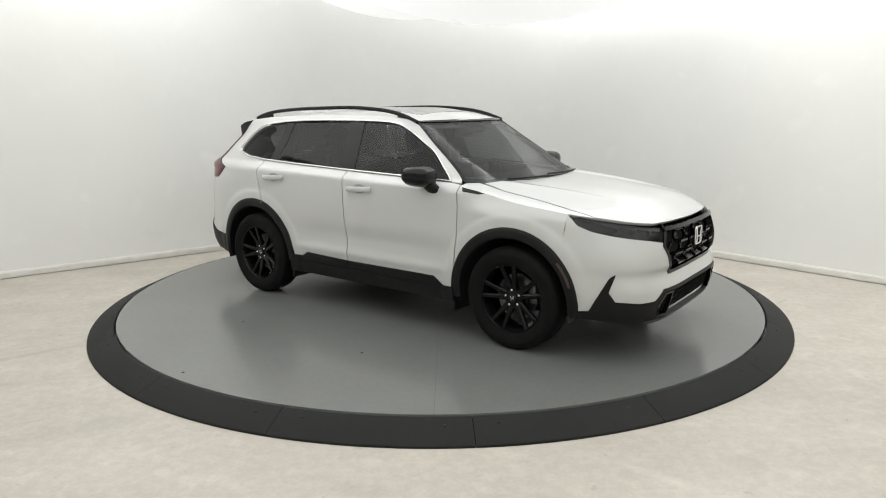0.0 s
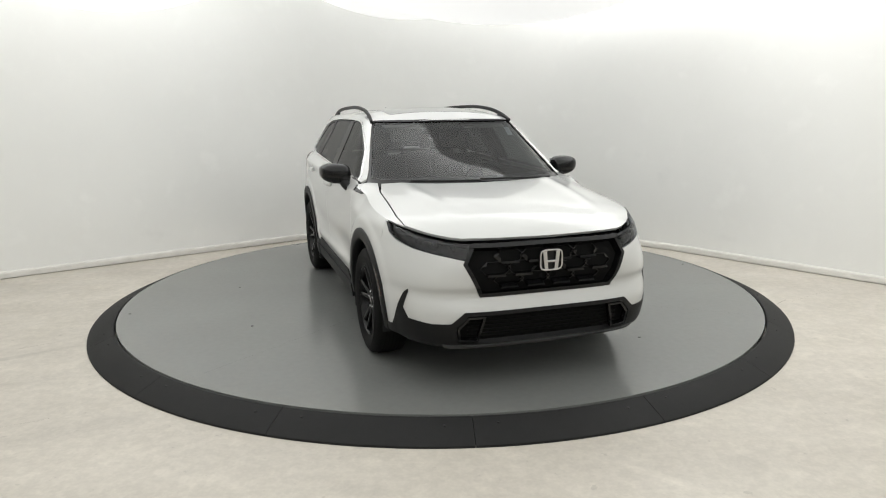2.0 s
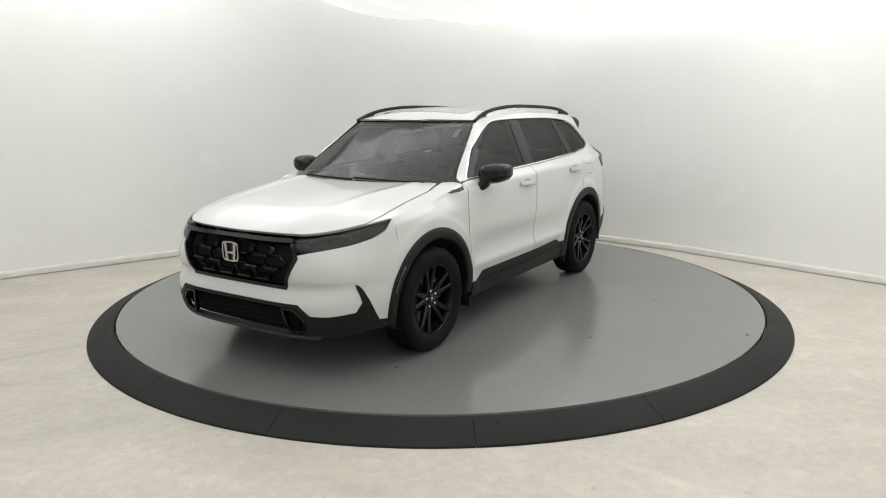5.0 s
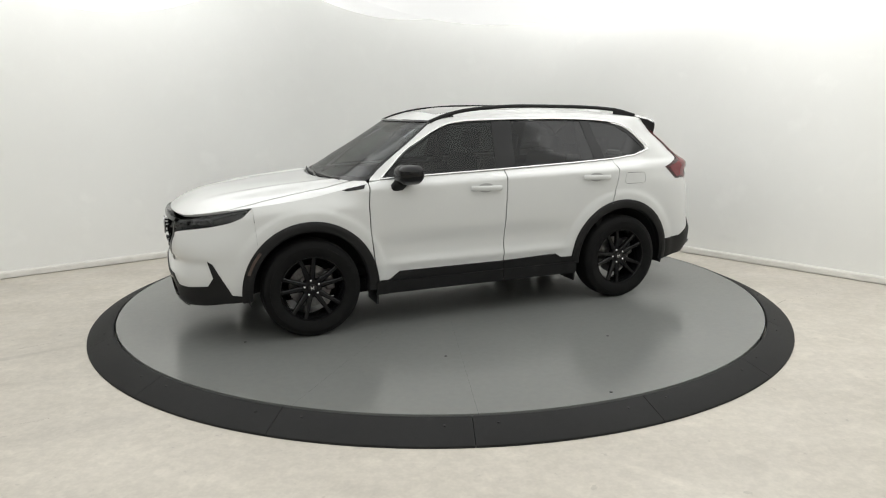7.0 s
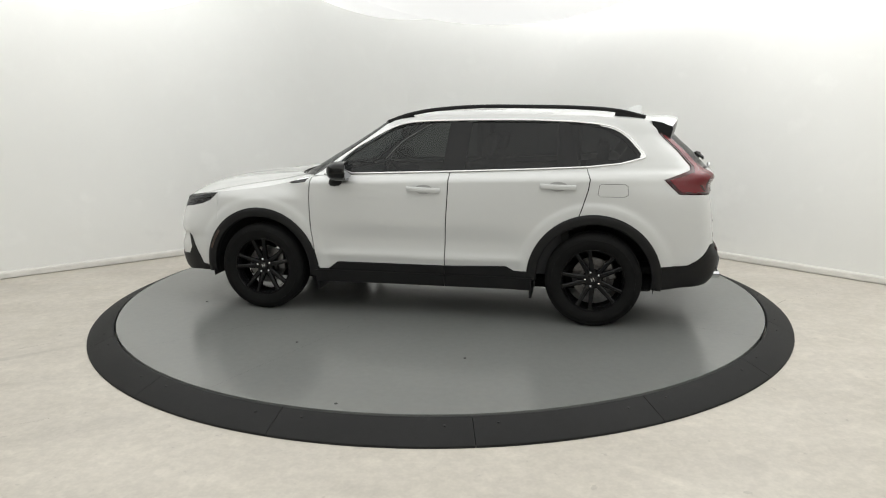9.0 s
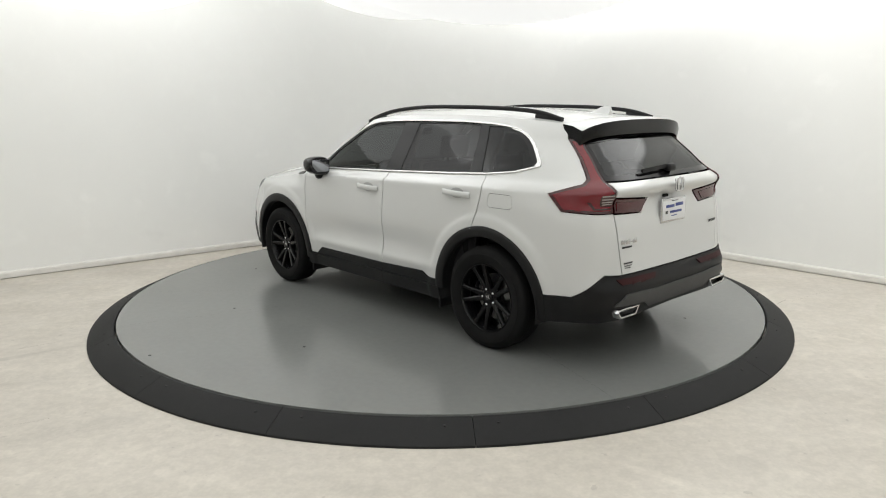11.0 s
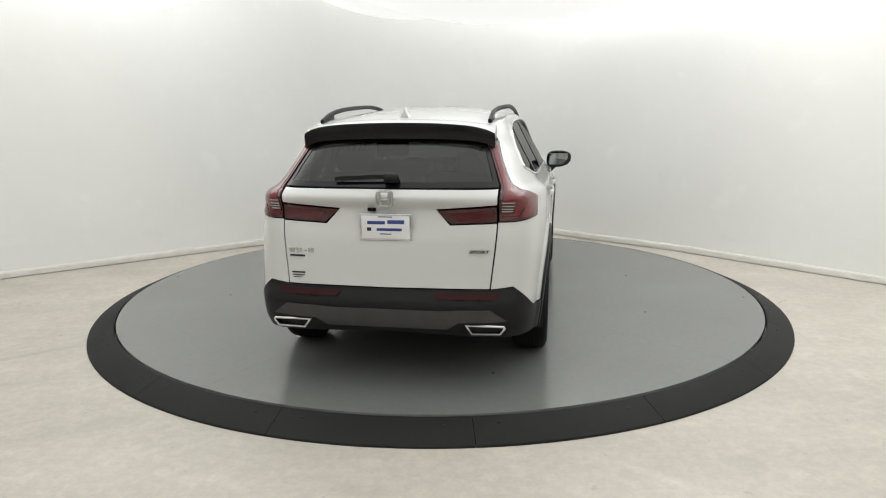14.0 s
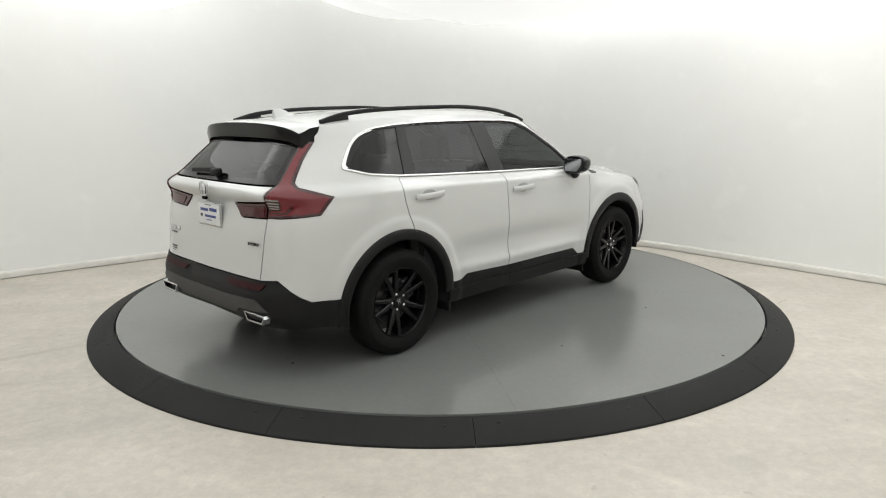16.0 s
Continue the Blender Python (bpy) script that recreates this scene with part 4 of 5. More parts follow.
    for k in range(4):
        z = 1.045 + 0.018 * k
        bar = tail_pts([("y", 0.662, z), ("y", 0.722 + 0.003 * k, z - 0.004), ("y", 0.722 + 0.003 * k, z + 0.003), ("y", 0.662, z + 0.007)])
        part("light_strip", shell([(bar, [], on_tail, 0.02, 0)], 0.0125, 0.003, sign), M_CLEARLENS, tl, "clear strip")
    edge = tail_pts([("y", 0.665, 1.012), ("y", 0.765, 1.010), ("y", 0.785, 1.06), ("y", 0.770, 1.06), ("y", 0.755, 1.020), ("y", 0.665, 1.021)])
    part("light_rim", shell([(edge, [], on_tail, 0.02, 0)], 0.0115, 0.003, sign), M_REDDARK, tl)
    # cheek behind the rear wheel is part of the bumper; tailgate wing of the lamp
    wing = tail_pts([("y", 0.637, 1.077), ("y", 0.293, 1.050), ("y", 0.372, 0.973), ("y", 0.637, 0.985)])
    wl = part("tail_light", shell([(wing, [], on_tail, 0.025, 0.002)], 0.006, 0.016, sign), M_REDDARK, CAR, "red tailgate light")
    wing = tail_pts([("y", 0.62, 1.055), ("y", 0.375, 1.034), ("y", 0.41, 0.990), ("y", 0.62, 0.998)])
    part("light_panel", shell([(wing, [], on_tail, 0.02, 0)], 0.010, 0.004, sign), M_REDMID, wl)
    # exhaust tip
    y0, y1, xx = 0.452, 0.702, -2.276
    outer = [(y0 + 0.005, 0.402), (y1 - 0.01, 0.402), (y1, 0.384), (y1 - 0.03, 0.344), (y0 + 0.05, 0.338)]
    inner = inset(outer, 0.012)
    bm = bmesh.new()
    oc = outer if area2(outer) > 0 else outer[::-1]
    rows = []
    for dx, lp in ((0.05, oc), (-0.002, oc), (-0.006, inset(oc, 0.004)), (-0.004, inner), (0.07, inner)):
        rows.append([bm.verts.new((xx + dx, sign * p[0], p[1])) for p in lp])
    for i in range(4):
        for k in range(5):
            bm.faces.new((rows[i][k], rows[i][(k + 1) % 5], rows[i + 1][(k + 1) % 5], rows[i + 1][k]))
    bmesh.ops.recalc_face_normals(bm, faces=bm.faces[:])
    ex = part("exhaust_trim", mark_sharp(bm, 30), M_CHROME, CAR, "chrome framed exhaust outlet")
    bm = bmesh.new()
    bm.faces.new([bm.verts.new((xx + 0.045, sign * p[0], p[1])) for p in inset(oc, 0.009)])
    part("outlet", bm, M_DARK, ex)




def car_front():
    # bonnet
    side = [(1.165, 0.0), (1.138, 0.30), (1.075, 0.52), (1.0, 0.70), (1.2, 0.752), (1.5, 0.767), (1.74, 0.780)]
    edge = [hood_edge(x) for x in (1.895, 1.95, 2.0, 2.05, 2.10, 2.15, 2.19)]
    edge = [(x - 0.004, y - 0.004) for x, y in edge]
    edge += [(2.222, 0.40), (2.240, 0.30), (2.250, 0.20), (2.256, 0.10), (2.258, 0.0)]
    half = side + edge
    poly = half + [(x, -y) for x, y in reversed(half) if y > 1e-6]
    part("hood", shell([(poly, [], hood_top, 0.022, 0.004)], 0.001, 0.02), M_PAINT, CAR)
    c = [(1.20, 0.0), (1.17, 0.32), (1.10, 0.54), (1.02, 0.72), (0.86, 0.745)]
    d = [(0.93, 0.55), (0.99, 0.3), (1.01, 0.0)]
    poly = c + d[:2] + [(1.01, 0.0)] + [(x, -y) for x, y in reversed(d[:2])] + [(x, -y) for x, y in reversed(c[1:])]
    part("cowl_panel", shell([(poly, [], lambda x, y: hood_top(x, y) - np.array((0, 0, 0.028)), 0.05, 0)], 0, 0.01), M_PLASTIC, CAR, "black plastic cowl under the windscreen")
    # bumper skin
    half = [("y", 0.0, 0.552), ("y", 0.425, 0.552), ("y", 0.522, 0.748)] + LAMP_LOW + [("x", 1.722, 0.667)]
    half += [("x", x, z) for x, z in arc(*ARCH_F, 0.49, 40, -1, 12)] + FOG_OUT[::-1] + FOG_IN[::-1] + BUMPER_LOW[::-1] + [("y", 0.0, 0.470)]
    part("front_bumper", shell([(mirrored(nose_pts(half)), [], on_nose, 0.02, 0)], 0, 0.02), M_PAINT, CAR)
    half = [("y", 0.0, 0.470)] + BUMPER_LOW + FOG_IN + FOG_OUT + [("x", 1.84, 0.288), ("x", 1.95, 0.282), ("x", 2.08, 0.268), ("y", 0.6, 0.255), ("y", 0.0, 0.252)]
    gap_half = [("y", 0.0, 0.448), ("y", 0.505, 0.447), ("y", 0.57, 0.375), ("y", 0.56, 0.290), ("y", 0.52, 0.275), ("y", 0.0, 0.272)]
    valance = part("lower_valance", shell([(mirrored(nose_pts(half)), [mirrored(nose_pts(gap_half))], on_nose, 0.03, 0)], 0.006, 0.03), M_PLASTIC, CAR, "black grained lower bumper with vertical corner blades")
    back = part("lower_grille", shell([(mirrored(nose_pts(gap_half)), [], on_nose, 0.06, -0.035)], -0.045, 0), M_DARK, CAR, "recessed dark lower intake")
    for z in (0.292, 0.317, 0.342, 0.367, 0.392, 0.417, 0.436):
        bar = [("y", 0.0, z + 0.004), ("y", 0.50, z + 0.004), ("y", 0.50, z - 0.004), ("y", 0.0, z - 0.004)]
        part("slat", shell([(mirrored(nose_pts(bar)), [], on_nose, 0.06, 0)], -0.034, 0.010), M_DARK, back)
    for sg in (1, -1):
        vent = [("y", 0.40, 0.442), ("y", 0.503, 0.442), ("y", 0.565, 0.372), ("y", 0.553, 0.290), ("y", 0.44, 0.282)]
        vent = nose_pts(vent)
        part("vent_frame", shell([(vent, [inset(vent, 0.013)], on_nose, 0.03, 0)], 0.004, 0.03, sg), M_GLOSSBLACK, back, "gloss black air curtain frame")
    lip = [("y", 0.0, 0.264), ("y", 0.52, 0.266), ("y", 0.64, 0.272), ("y", 0.60, 0.246), ("y", 0.0, 0.240)]
    part("skid_lip", shell([(mirrored(nose_pts(lip)), [], on_nose, 0.04, 0)], 0.012, 0.015), M_GREYTRIM, CAR, "dark grey skid lip")
    # grille
    half = [("y", 0.0, 0.862), ("y", 0.47, 0.860), ("y", 0.527, 0.748), ("y", 0.428, 0.550), ("y", 0.0, 0.550)]
    gp = mirrored(nose_pts(half))
    grille = part("grille", shell([(gp, [inset(gp, 0.022)], on_nose, 0.03, 0)], 0.004, 0.05), M_GLOSSBLACK, CAR, "gloss black honeycomb grille")
    part("grille_back", shell([(gp, [], on_nose, 0.05, 0)], -0.045, 0), M_DARK, grille)
    inner = inset(gp, 0.02)
    cw, ch = 0.168, 0.088
    for row in range(5):
        zc = 0.566 + row * ch * 0.86
        if zc > 0.80:
            continue
        for col in range(-4, 5):
            yc = (col + (0.5 if row % 2 else 0.0)) * cw
            hexa = [(-0.5, 0), (-0.28, 0.5), (0.28, 0.5), (0.5, 0), (0.28, -0.5), (-0.28, -0.5)]
            pts = [(yc + a * cw * 1.16, zc + b * ch) for a, b in hexa]
            pts2 = [(front_angle(min(max(z, 0.5), 0.9), y=(y if abs(y) > 1e-4 else 1e-4)), z) for y, z in pts]
            if not all(inside(p, inner) for p in pts2) or (abs(yc) < 0.06 and 0.66 < zc < 0.8):
                continue
            # a ledge at the foot and the shoulder of each cell
            for y0, y1, z, thick in ((-0.26, 0.26, -0.5, 0.012),):
                bar = [(yc + y0 * cw * 1.16, zc + z * ch + thick), (yc + y1 * cw * 1.16, zc + z * ch + thick), (yc + y1 * cw * 1.30, zc + z * ch - 0.002), (yc + y0 * cw * 1.30, zc + z * ch - 0.002)]
                bar = [(front_angle(q[1], y=(q[0] if abs(q[0]) > 1e-4 else 1e-4)), q[1]) for q in bar]
                part("grille_bar", shell([(bar, [], on_nose, 0.05, 0)], -0.002, 0.04), M_GLOSSBLACK, grille)
            loop = pts2
            part("grille_cell", shell([(loop, [inset(loop, 0.004)], on_nose, 0.05, 0)], -0.030, 0.014), M_GLOSSBLACK, grille)
    garnish = [("y", 0.0, 0.862), ("y", 0.478, 0.858), ("y", 0.482, 0.836), ("y", 0.0, 0.840)]
    part("grille_garnish", shell([(mirrored(nose_pts(garnish)), [], on_nose, 0.012, 0)], 0.014, 0.03), M_GLOSSBLACK, grille)
    emblem(grille, (2.310, 0.0, 0.752), 0.155, 0.135, 1, M_CHROME, M_GLOSSBLACK)
    # windscreen
    half = [("y", 0.0, 1.070), ("y", 0.45, 1.075)] + [("y", y, z) for y, z in SCREEN_EDGE] + [("y", 0.0, 1.522)]
    pts = [(front_angle(z, y=val if val else 1e-6, cabin=True), z) for k, val, z in half]
    poly = mirrored([(a if abs(a) > 1e-4 else 0.0, z) for a, z in pts])
    part("windscreen", shell([(poly, [], on_screen, 0.05, 0)], -0.004, 0), M_WINDSCREEN, CAR, "raked tinted windscreen")
    ringp = [(a, 1.5165 if z > 1.478 else z) for a, z in inset(dense(poly, 0.03), 0.035)]
    part("windscreen_border", shell([(inset(dense(poly, 0.03), -0.012), [ringp], on_screen, 0.03, 0)], 0.003, 0.03), M_GLOSSBLACK, CAR, "black windscreen border")
    # wipers
    for y0, y1 in ((0.62, 0.02), (0.02, -0.50)):
        line = []
        for k in range(10):
            y = y0 + (y1 - y0) * k / 9
            z = 1.088 + 0.012 * k / 9
            p = wrap_front(np.array([front_angle(z, y=y if abs(y) > 1e-5 else 1e-5, cabin=True)]), np.array([z]), True)[0]
            line.append((p[0] + 0.012, p[1], p[2] + 0.012))
        part("wiper", tube(line, round_section(0.006, 0.008, 8)), M_PLASTIC, CAR, "black windscreen wiper")


def emblem(parent, at, w, h, facing, m_ring, m_back):
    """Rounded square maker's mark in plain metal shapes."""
    def sq(a, b, n=36):
        return [(a * math.copysign(abs(math.cos(t)) ** 0.42, math.cos(t)), b * math.copysign(abs(math.sin(t)) ** 0.42, math.sin(t))) for t in [2 * math.pi * k / n for k in range(n)]]
    x, y, z = at
    ring = tube([(x, y + p[0], z + p[1]) for p in sq(w / 2 - 0.008, h / 2 - 0.008)], round_section(0.006, 0.007, 8), closed=True, up=(facing, 0, 0))
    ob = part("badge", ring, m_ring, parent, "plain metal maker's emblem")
    bm = bmesh.new()
    f = [bm.verts.new((x - 0.006 * facing, y + p[0], z + p[1])) for p in sq(w / 2 - 0.01, h / 2 - 0.01)]
    bm.faces.new(f)
    if m_back:
        part("badge_field", bm, m_back, ob)
    else:
        bm.free()
    for s in (-1, 1):
        bm = bmesh.new()
        q = [(0.20, 0.40), (0.36, 0.40), (0.27, -0.40), (0.13, -0.40)]
        a = [bm.verts.new((x + 0.006 * facing, y + s * p[0] * w, z + p[1] * h)) for p in q]
        b = [bm.verts.new((x - 0.006 * facing, y + s * p[0] * w * 1.04, z + p[1] * h)) for p in q]
        bm.faces.new(a)
        for k in range(4):
            bm.faces.new((a[k], a[(k + 1) % 4], b[(k + 1) % 4], b[k]))
        bmesh.ops.recalc_face_normals(bm, faces=bm.faces[:])
        part("badge_bar", bm, m_ring, ob, smooth=False)
    part("badge_bar", box((0.011, w * 0.34, h * 0.10), (x, y, z - h * 0.06), 0.002), m_ring, ob)


def car_rear():
    half = [("y", 0.0, 1.170), ("y", 0.645, 1.172), ("y", 0.642, 1.083), ("y", 0.290, 1.054), ("y", 0.369, 0.968), ("y", 0.641, 0.980), ("y", 0.637, 0.90), ("y", 0.627, 0.80), ("y", 0.605, 0.604), ("y", 0.0, 0.597)]
    gate = part("tailgate", shell([(mirrored(tail_pts(half)), [], on_tail, 0.012, 0.003)], 0, 0.014), M_PAINT, CAR)
    half = [("y", 0.0, 1.176), ("y", 0.645, 1.180), ("y", 0.598, 1.30), ("y", 0.540, 1.425), ("y", 0.0, 1.47)]
    poly = mirrored(tail_pts(half))
    part("rear_window", shell([(poly, [], on_tail, 0.05, 0)], -0.004, 0), M_REARGLASS, gate, "dark tinted rear window")
    part("rear_window_border", shell([(poly, [inset(dense(poly, 0.03), 0.03)], on_tail, 0.04, 0)], -0.001, 0.006), M_GLOSSBLACK, gate)
    half = [("y", 0.0, 0.592), ("y", 0.605, 0.599), ("y", 0.735, 0.612), ("x", -2.03, 0.467), ("x", -1.82, 0.452)] + [("x", x, z) for x, z in arc(*ARCH_R, 0.495, 167, 187, 6)]
    half += [("x", -2.0, 0.300), ("y", 0.72, 0.312), ("y", 0.40, 0.322), ("y", 0.0, 0.335)]
    bumper = part("rear_bumper", shell([(mirrored(tail_pts(half)), [], on_tail, 0.018, 0)], 0.006, 0.03), M_PLASTIC, CAR, "black grained rear bumper")
    half = [("y", 0.0, 0.480), ("y", 0.30, 0.480), ("y", 0.45, 0.488), ("y", 0.61, 0.492), ("y", 0.70, 0.424), ("y", 0.43, 0.414), ("y", 0.36, 0.372), ("y", 0.0, 0.372)]
    part("skid_panel", shell([(mirrored(tail_pts(half)), [], on_tail, 0.018, 0)], 0.016, 0.02), M_GREYTRIM, bumper, "dark grey diffuser panel")
    for s in (1, -1):
        r = tail_pts([("y", 0.27, 0.572), ("y", 0.67, 0.582), ("y", 0.64, 0.545), ("y", 0.30, 0.540)])
        part("reflector", shell([(r, [], on_tail, 0.012, 0)], 0.014, 0.006, s), M_REFLECTOR, bumper, "dark red reflector")
    # spoiler
    bm = bmesh.new()
    rows = []
    ys = [k / 12 for k in range(-12, 13)]
    for f in ys:
        e = abs(f) ** 5
        y = 0.594 * f
        x0 = -1.76 + 0.02 * e
        x1 = -1.955 + 0.060 * e
        z0 = float(ROOF_C(-1.78)) - 0.04 * abs(f) ** 2.4 + 0.001
        z1 = 1.549 - 0.035 * abs(f) ** 2.4 - 0.030 * abs(f) ** 9
        zl = 1.446 - 0.028 * abs(f) ** 3 - 0.034 * abs(f) ** 14
        rows.append([bm.verts.new(p) for p in ((x0, y, z0), ((x0 + x1) / 2, y, (z0 + z1) / 2 + 0.005), (x1 + 0.03, y, z1 + 0.002), (x1, y, z1 - 0.007), (x1 - 0.002, y * 1.005, z1 - 0.028), (x1 + 0.012, y * 1.008, zl), (-1.84 + 0.05 * e, y * 1.010, zl - 0.002))])
    top, under = [], []
    for i in range(len(rows) - 1):
        for k in range(6):
            fc = bm.faces.new((rows[i][k], rows[i + 1][k], rows[i + 1][k + 1], rows[i][k + 1]))
            (top if k < 3 else under).append(fc)
    for r in (rows[0], rows[-1]):
        under.append(bm.faces.new(r))
    bmesh.ops.recalc_face_normals(bm, faces=bm.faces[:])
    mark_sharp(bm, 40)
    sp = part("spoiler", bm, M_PAINT, CAR, "white topped roof spoiler with gloss black underside")
    sp.data.materials.append(M_GLOSSBLACK)
    for p in sp.data.polygons:
        c = p.center
        if p.normal.z < 0.35 or c.z < 1.48:
            p.material_index = 1
    # wiper, emblem, letters, plate
    line = []
    for k in range(12):
        y = 0.32 - 0.36 * k / 11
        z = 1.215 + 0.018 * k / 11
        p = wrap_rear(np.array([rear_angle(z, y=y if abs(y) > 1e-5 else 1e-5)]), np.array([z]))[0]
        line.append((p[0] - 0.02 - 0.01 * k / 11, p[1], p[2] + 0.01))
    wiper = part("rear_wiper", tube(line, [(-0.006, -0.008), (0.008, -0.014), (0.008, 0.012), (-0.006, 0.008)]), M_PLASTIC, gate, "black rear wiper")
    part("wiper_hub", box((0.05, 0.09, 0.05), (-2.165, -0.02, 1.228), 0.018), M_PLASTIC, wiper)
    emblem(gate, (-2.254, 0.0, 1.122), 0.11, 0.098, -1, M_CHROME, None)
    plate = part("licence_plate", box((0.012, 0.312, 0.158), (-2.2195, 0.005, 0.952), 0.004), M_CHROME, CAR, "dealer plate in a metal frame on the tailgate")
    part("plate_face", box((0.004, 0.286, 0.132), (-2.227, 0.005, 0.952), 0.0015), M_PLATE, plate, "white plate")
    for y, z, w, h, m in ((-0.055, 0.972, 0.105, 0.019, M_INK), (0.062, 0.977, 0.10, 0.022, M_INK), (0.022, 0.932, 0.15, 0.016, M_INK), (-0.098, 0.933, 0.026, 0.020, M_BLACKINK), (0.0, 0.906, 0.07, 0.006, M_INK), (0.0, 1.006, 0.08, 0.005, M_BLACKINK)):
        part("print_bar", box((0.002, w, h), (-2.2293, 0.005 - y, z + 0.007), 0.0006), m, plate)
    part("gate_button", box((0.02, 0.05, 0.02), (-2.205, 0.09, 1.052), 0.006), M_DARK, gate)
    for y, z, w, h, m in ((0.585, 0.805, 0.035, 0.028, M_CHROME), (0.54, 0.805, 0.035, 0.028, M_CHROME), (0.50, 0.803, 0.016, 0.008, M_CHROME), (0.465, 0.805, 0.035, 0.028, M_CHROME), (0.55, 0.772, 0.095, 0.011, M_BLACKINK), (0.545, 0.672, 0.085, 0.009, M_BLACKINK), (0.545, 0.656, 0.075, 0.005, M_BLACKINK), (0.55, 0.643, 0.055, 0.004, M_BLACKINK)):
        a = rear_angle(z, y=y)
        p = wrap_rear(np.array([a]), np.array([z]))[0]
        q = wrap_rear(np.array([rear_angle(z, y=y + 0.01)]), np.array([z]))[0]
        yaw = math.degrees(math.atan2(-(q[0] - p[0]), q[1] - p[1]))
        part("print_bar", box((0.004, w, h), (p[0] - 0.002, y, z), 0.001, (0, 0, yaw)), m, gate)
    cu = bpy.data.curves.new("lettering", "FONT")
    cu.body, cu.size, cu.extrude, cu.shear, cu.offset = "SPORT", 0.033, 0.002, 0.15, 0.0008
    cu.align_x, cu.align_y = "CENTER", "CENTER"
    tmp = bpy.data.objects.new("lettering", cu)
    scene.collection.objects.link(tmp)
    me = bpy.data.meshes.new_from_object(tmp.evaluated_get(bpy.context.evaluated_depsgraph_get()))
    bpy.data.objects.remove(tmp)
    me.materials.append(M_BLACKINK)
    ob = new("lettering", me)
    p = wrap_rear(np.array([rear_angle(0.819, y=0.54)]), np.array([0.819]))[0]
    ob.parent = gate
    ob.matrix_local = Matrix.Translation((p[0] - 0.009, -0.54, 0.819)) @ Euler((radians(90), 0, radians(-90 + 5))).to_matrix().to_4x4() @ Matrix.Diagonal((1.15, 0.75, 1, 1))
    # aerial fin
    bm = bmesh.new()
    rows = []
    for k in range(9):
        t = k / 8
        x = -1.50 - 0.20 * t
        h = 0.068 * math.sin(min(1, t * 1.05) * math.pi / 2) ** 1.6 * (1 if t < 0.9 else 0.9)
        w = 0.022 * (0.35 + 0.65 * t) + 0.012
        zb = float(ROOF_C(x)) - 0.004
        rows.append([bm.verts.new((x, s * w * ww, zb + h * hh)) for s, ww, hh in ((1, 1, 0), (1, 0.5, 0.35), (1, 0.22, 0.85), (0, 0, 1), (-1, 0.22, 0.85), (-1, 0.5, 0.35), (-1, 1, 0))])
    for i in range(8):
        for k in range(6):
            bm.faces.new((rows[i][k], rows[i + 1][k], rows[i + 1][k + 1], rows[i][k + 1]))
    bm.faces.new(rows[-1])
    bmesh.ops.recalc_face_normals(bm, faces=bm.faces[:])
    part("aerial", mark_sharp(bm, 50), M_PAINT, CAR, "white shark fin aerial")


def car_roof():
    front = []
    for k in range(13):
        a = radians(62) * k / 12
        p = wrap_front(np.array([a if a else 1e-6]), np.array([1.520 - 0.006 * k / 12]), True)[0]
        if p[1] < 0.60:
            front.append((float(p[0]) - 0.006, float(p[1]) if k else 0.0))
    sides = [(x, float(side_y(x, roof_edge(x)))) for x in np.linspace(0.26, -1.74, 46)]
    half = front + sides + [(-1.765, 0.55), (-1.775, 0.0)]
    poly = half + [(x, -y) for x, y in reversed(half) if y > 1e-6]
    sun = [(0.20, -0.40), (0.20, 0.40), (0.17, 0.43), (-0.58, 0.43), (-0.62, 0.40), (-0.62, -0.40), (-0.58, -0.43), (0.17, -0.43)]
    roof = part("roof", shell([(poly, [sun], roof_top, 0.05, 0)], 0, 0.012), M_PAINT, CAR)
    part("sunroof", shell([(sun, [], roof_top, 0.06, 0.005)], 0.001, 0.01), M_ROOFGLASS, roof, "dark glass sunroof")
    poly = [(x * 0.97 - 0.02, y * 0.95) for x, y in poly]
    part("headliner", shell([(poly, [], lambda x, y: roof_top(x, y) - np.array((0, 0, 0.035)), 0.08, 0)], 0, 0), M_HEADLINER, CAR, "pale grey headliner")


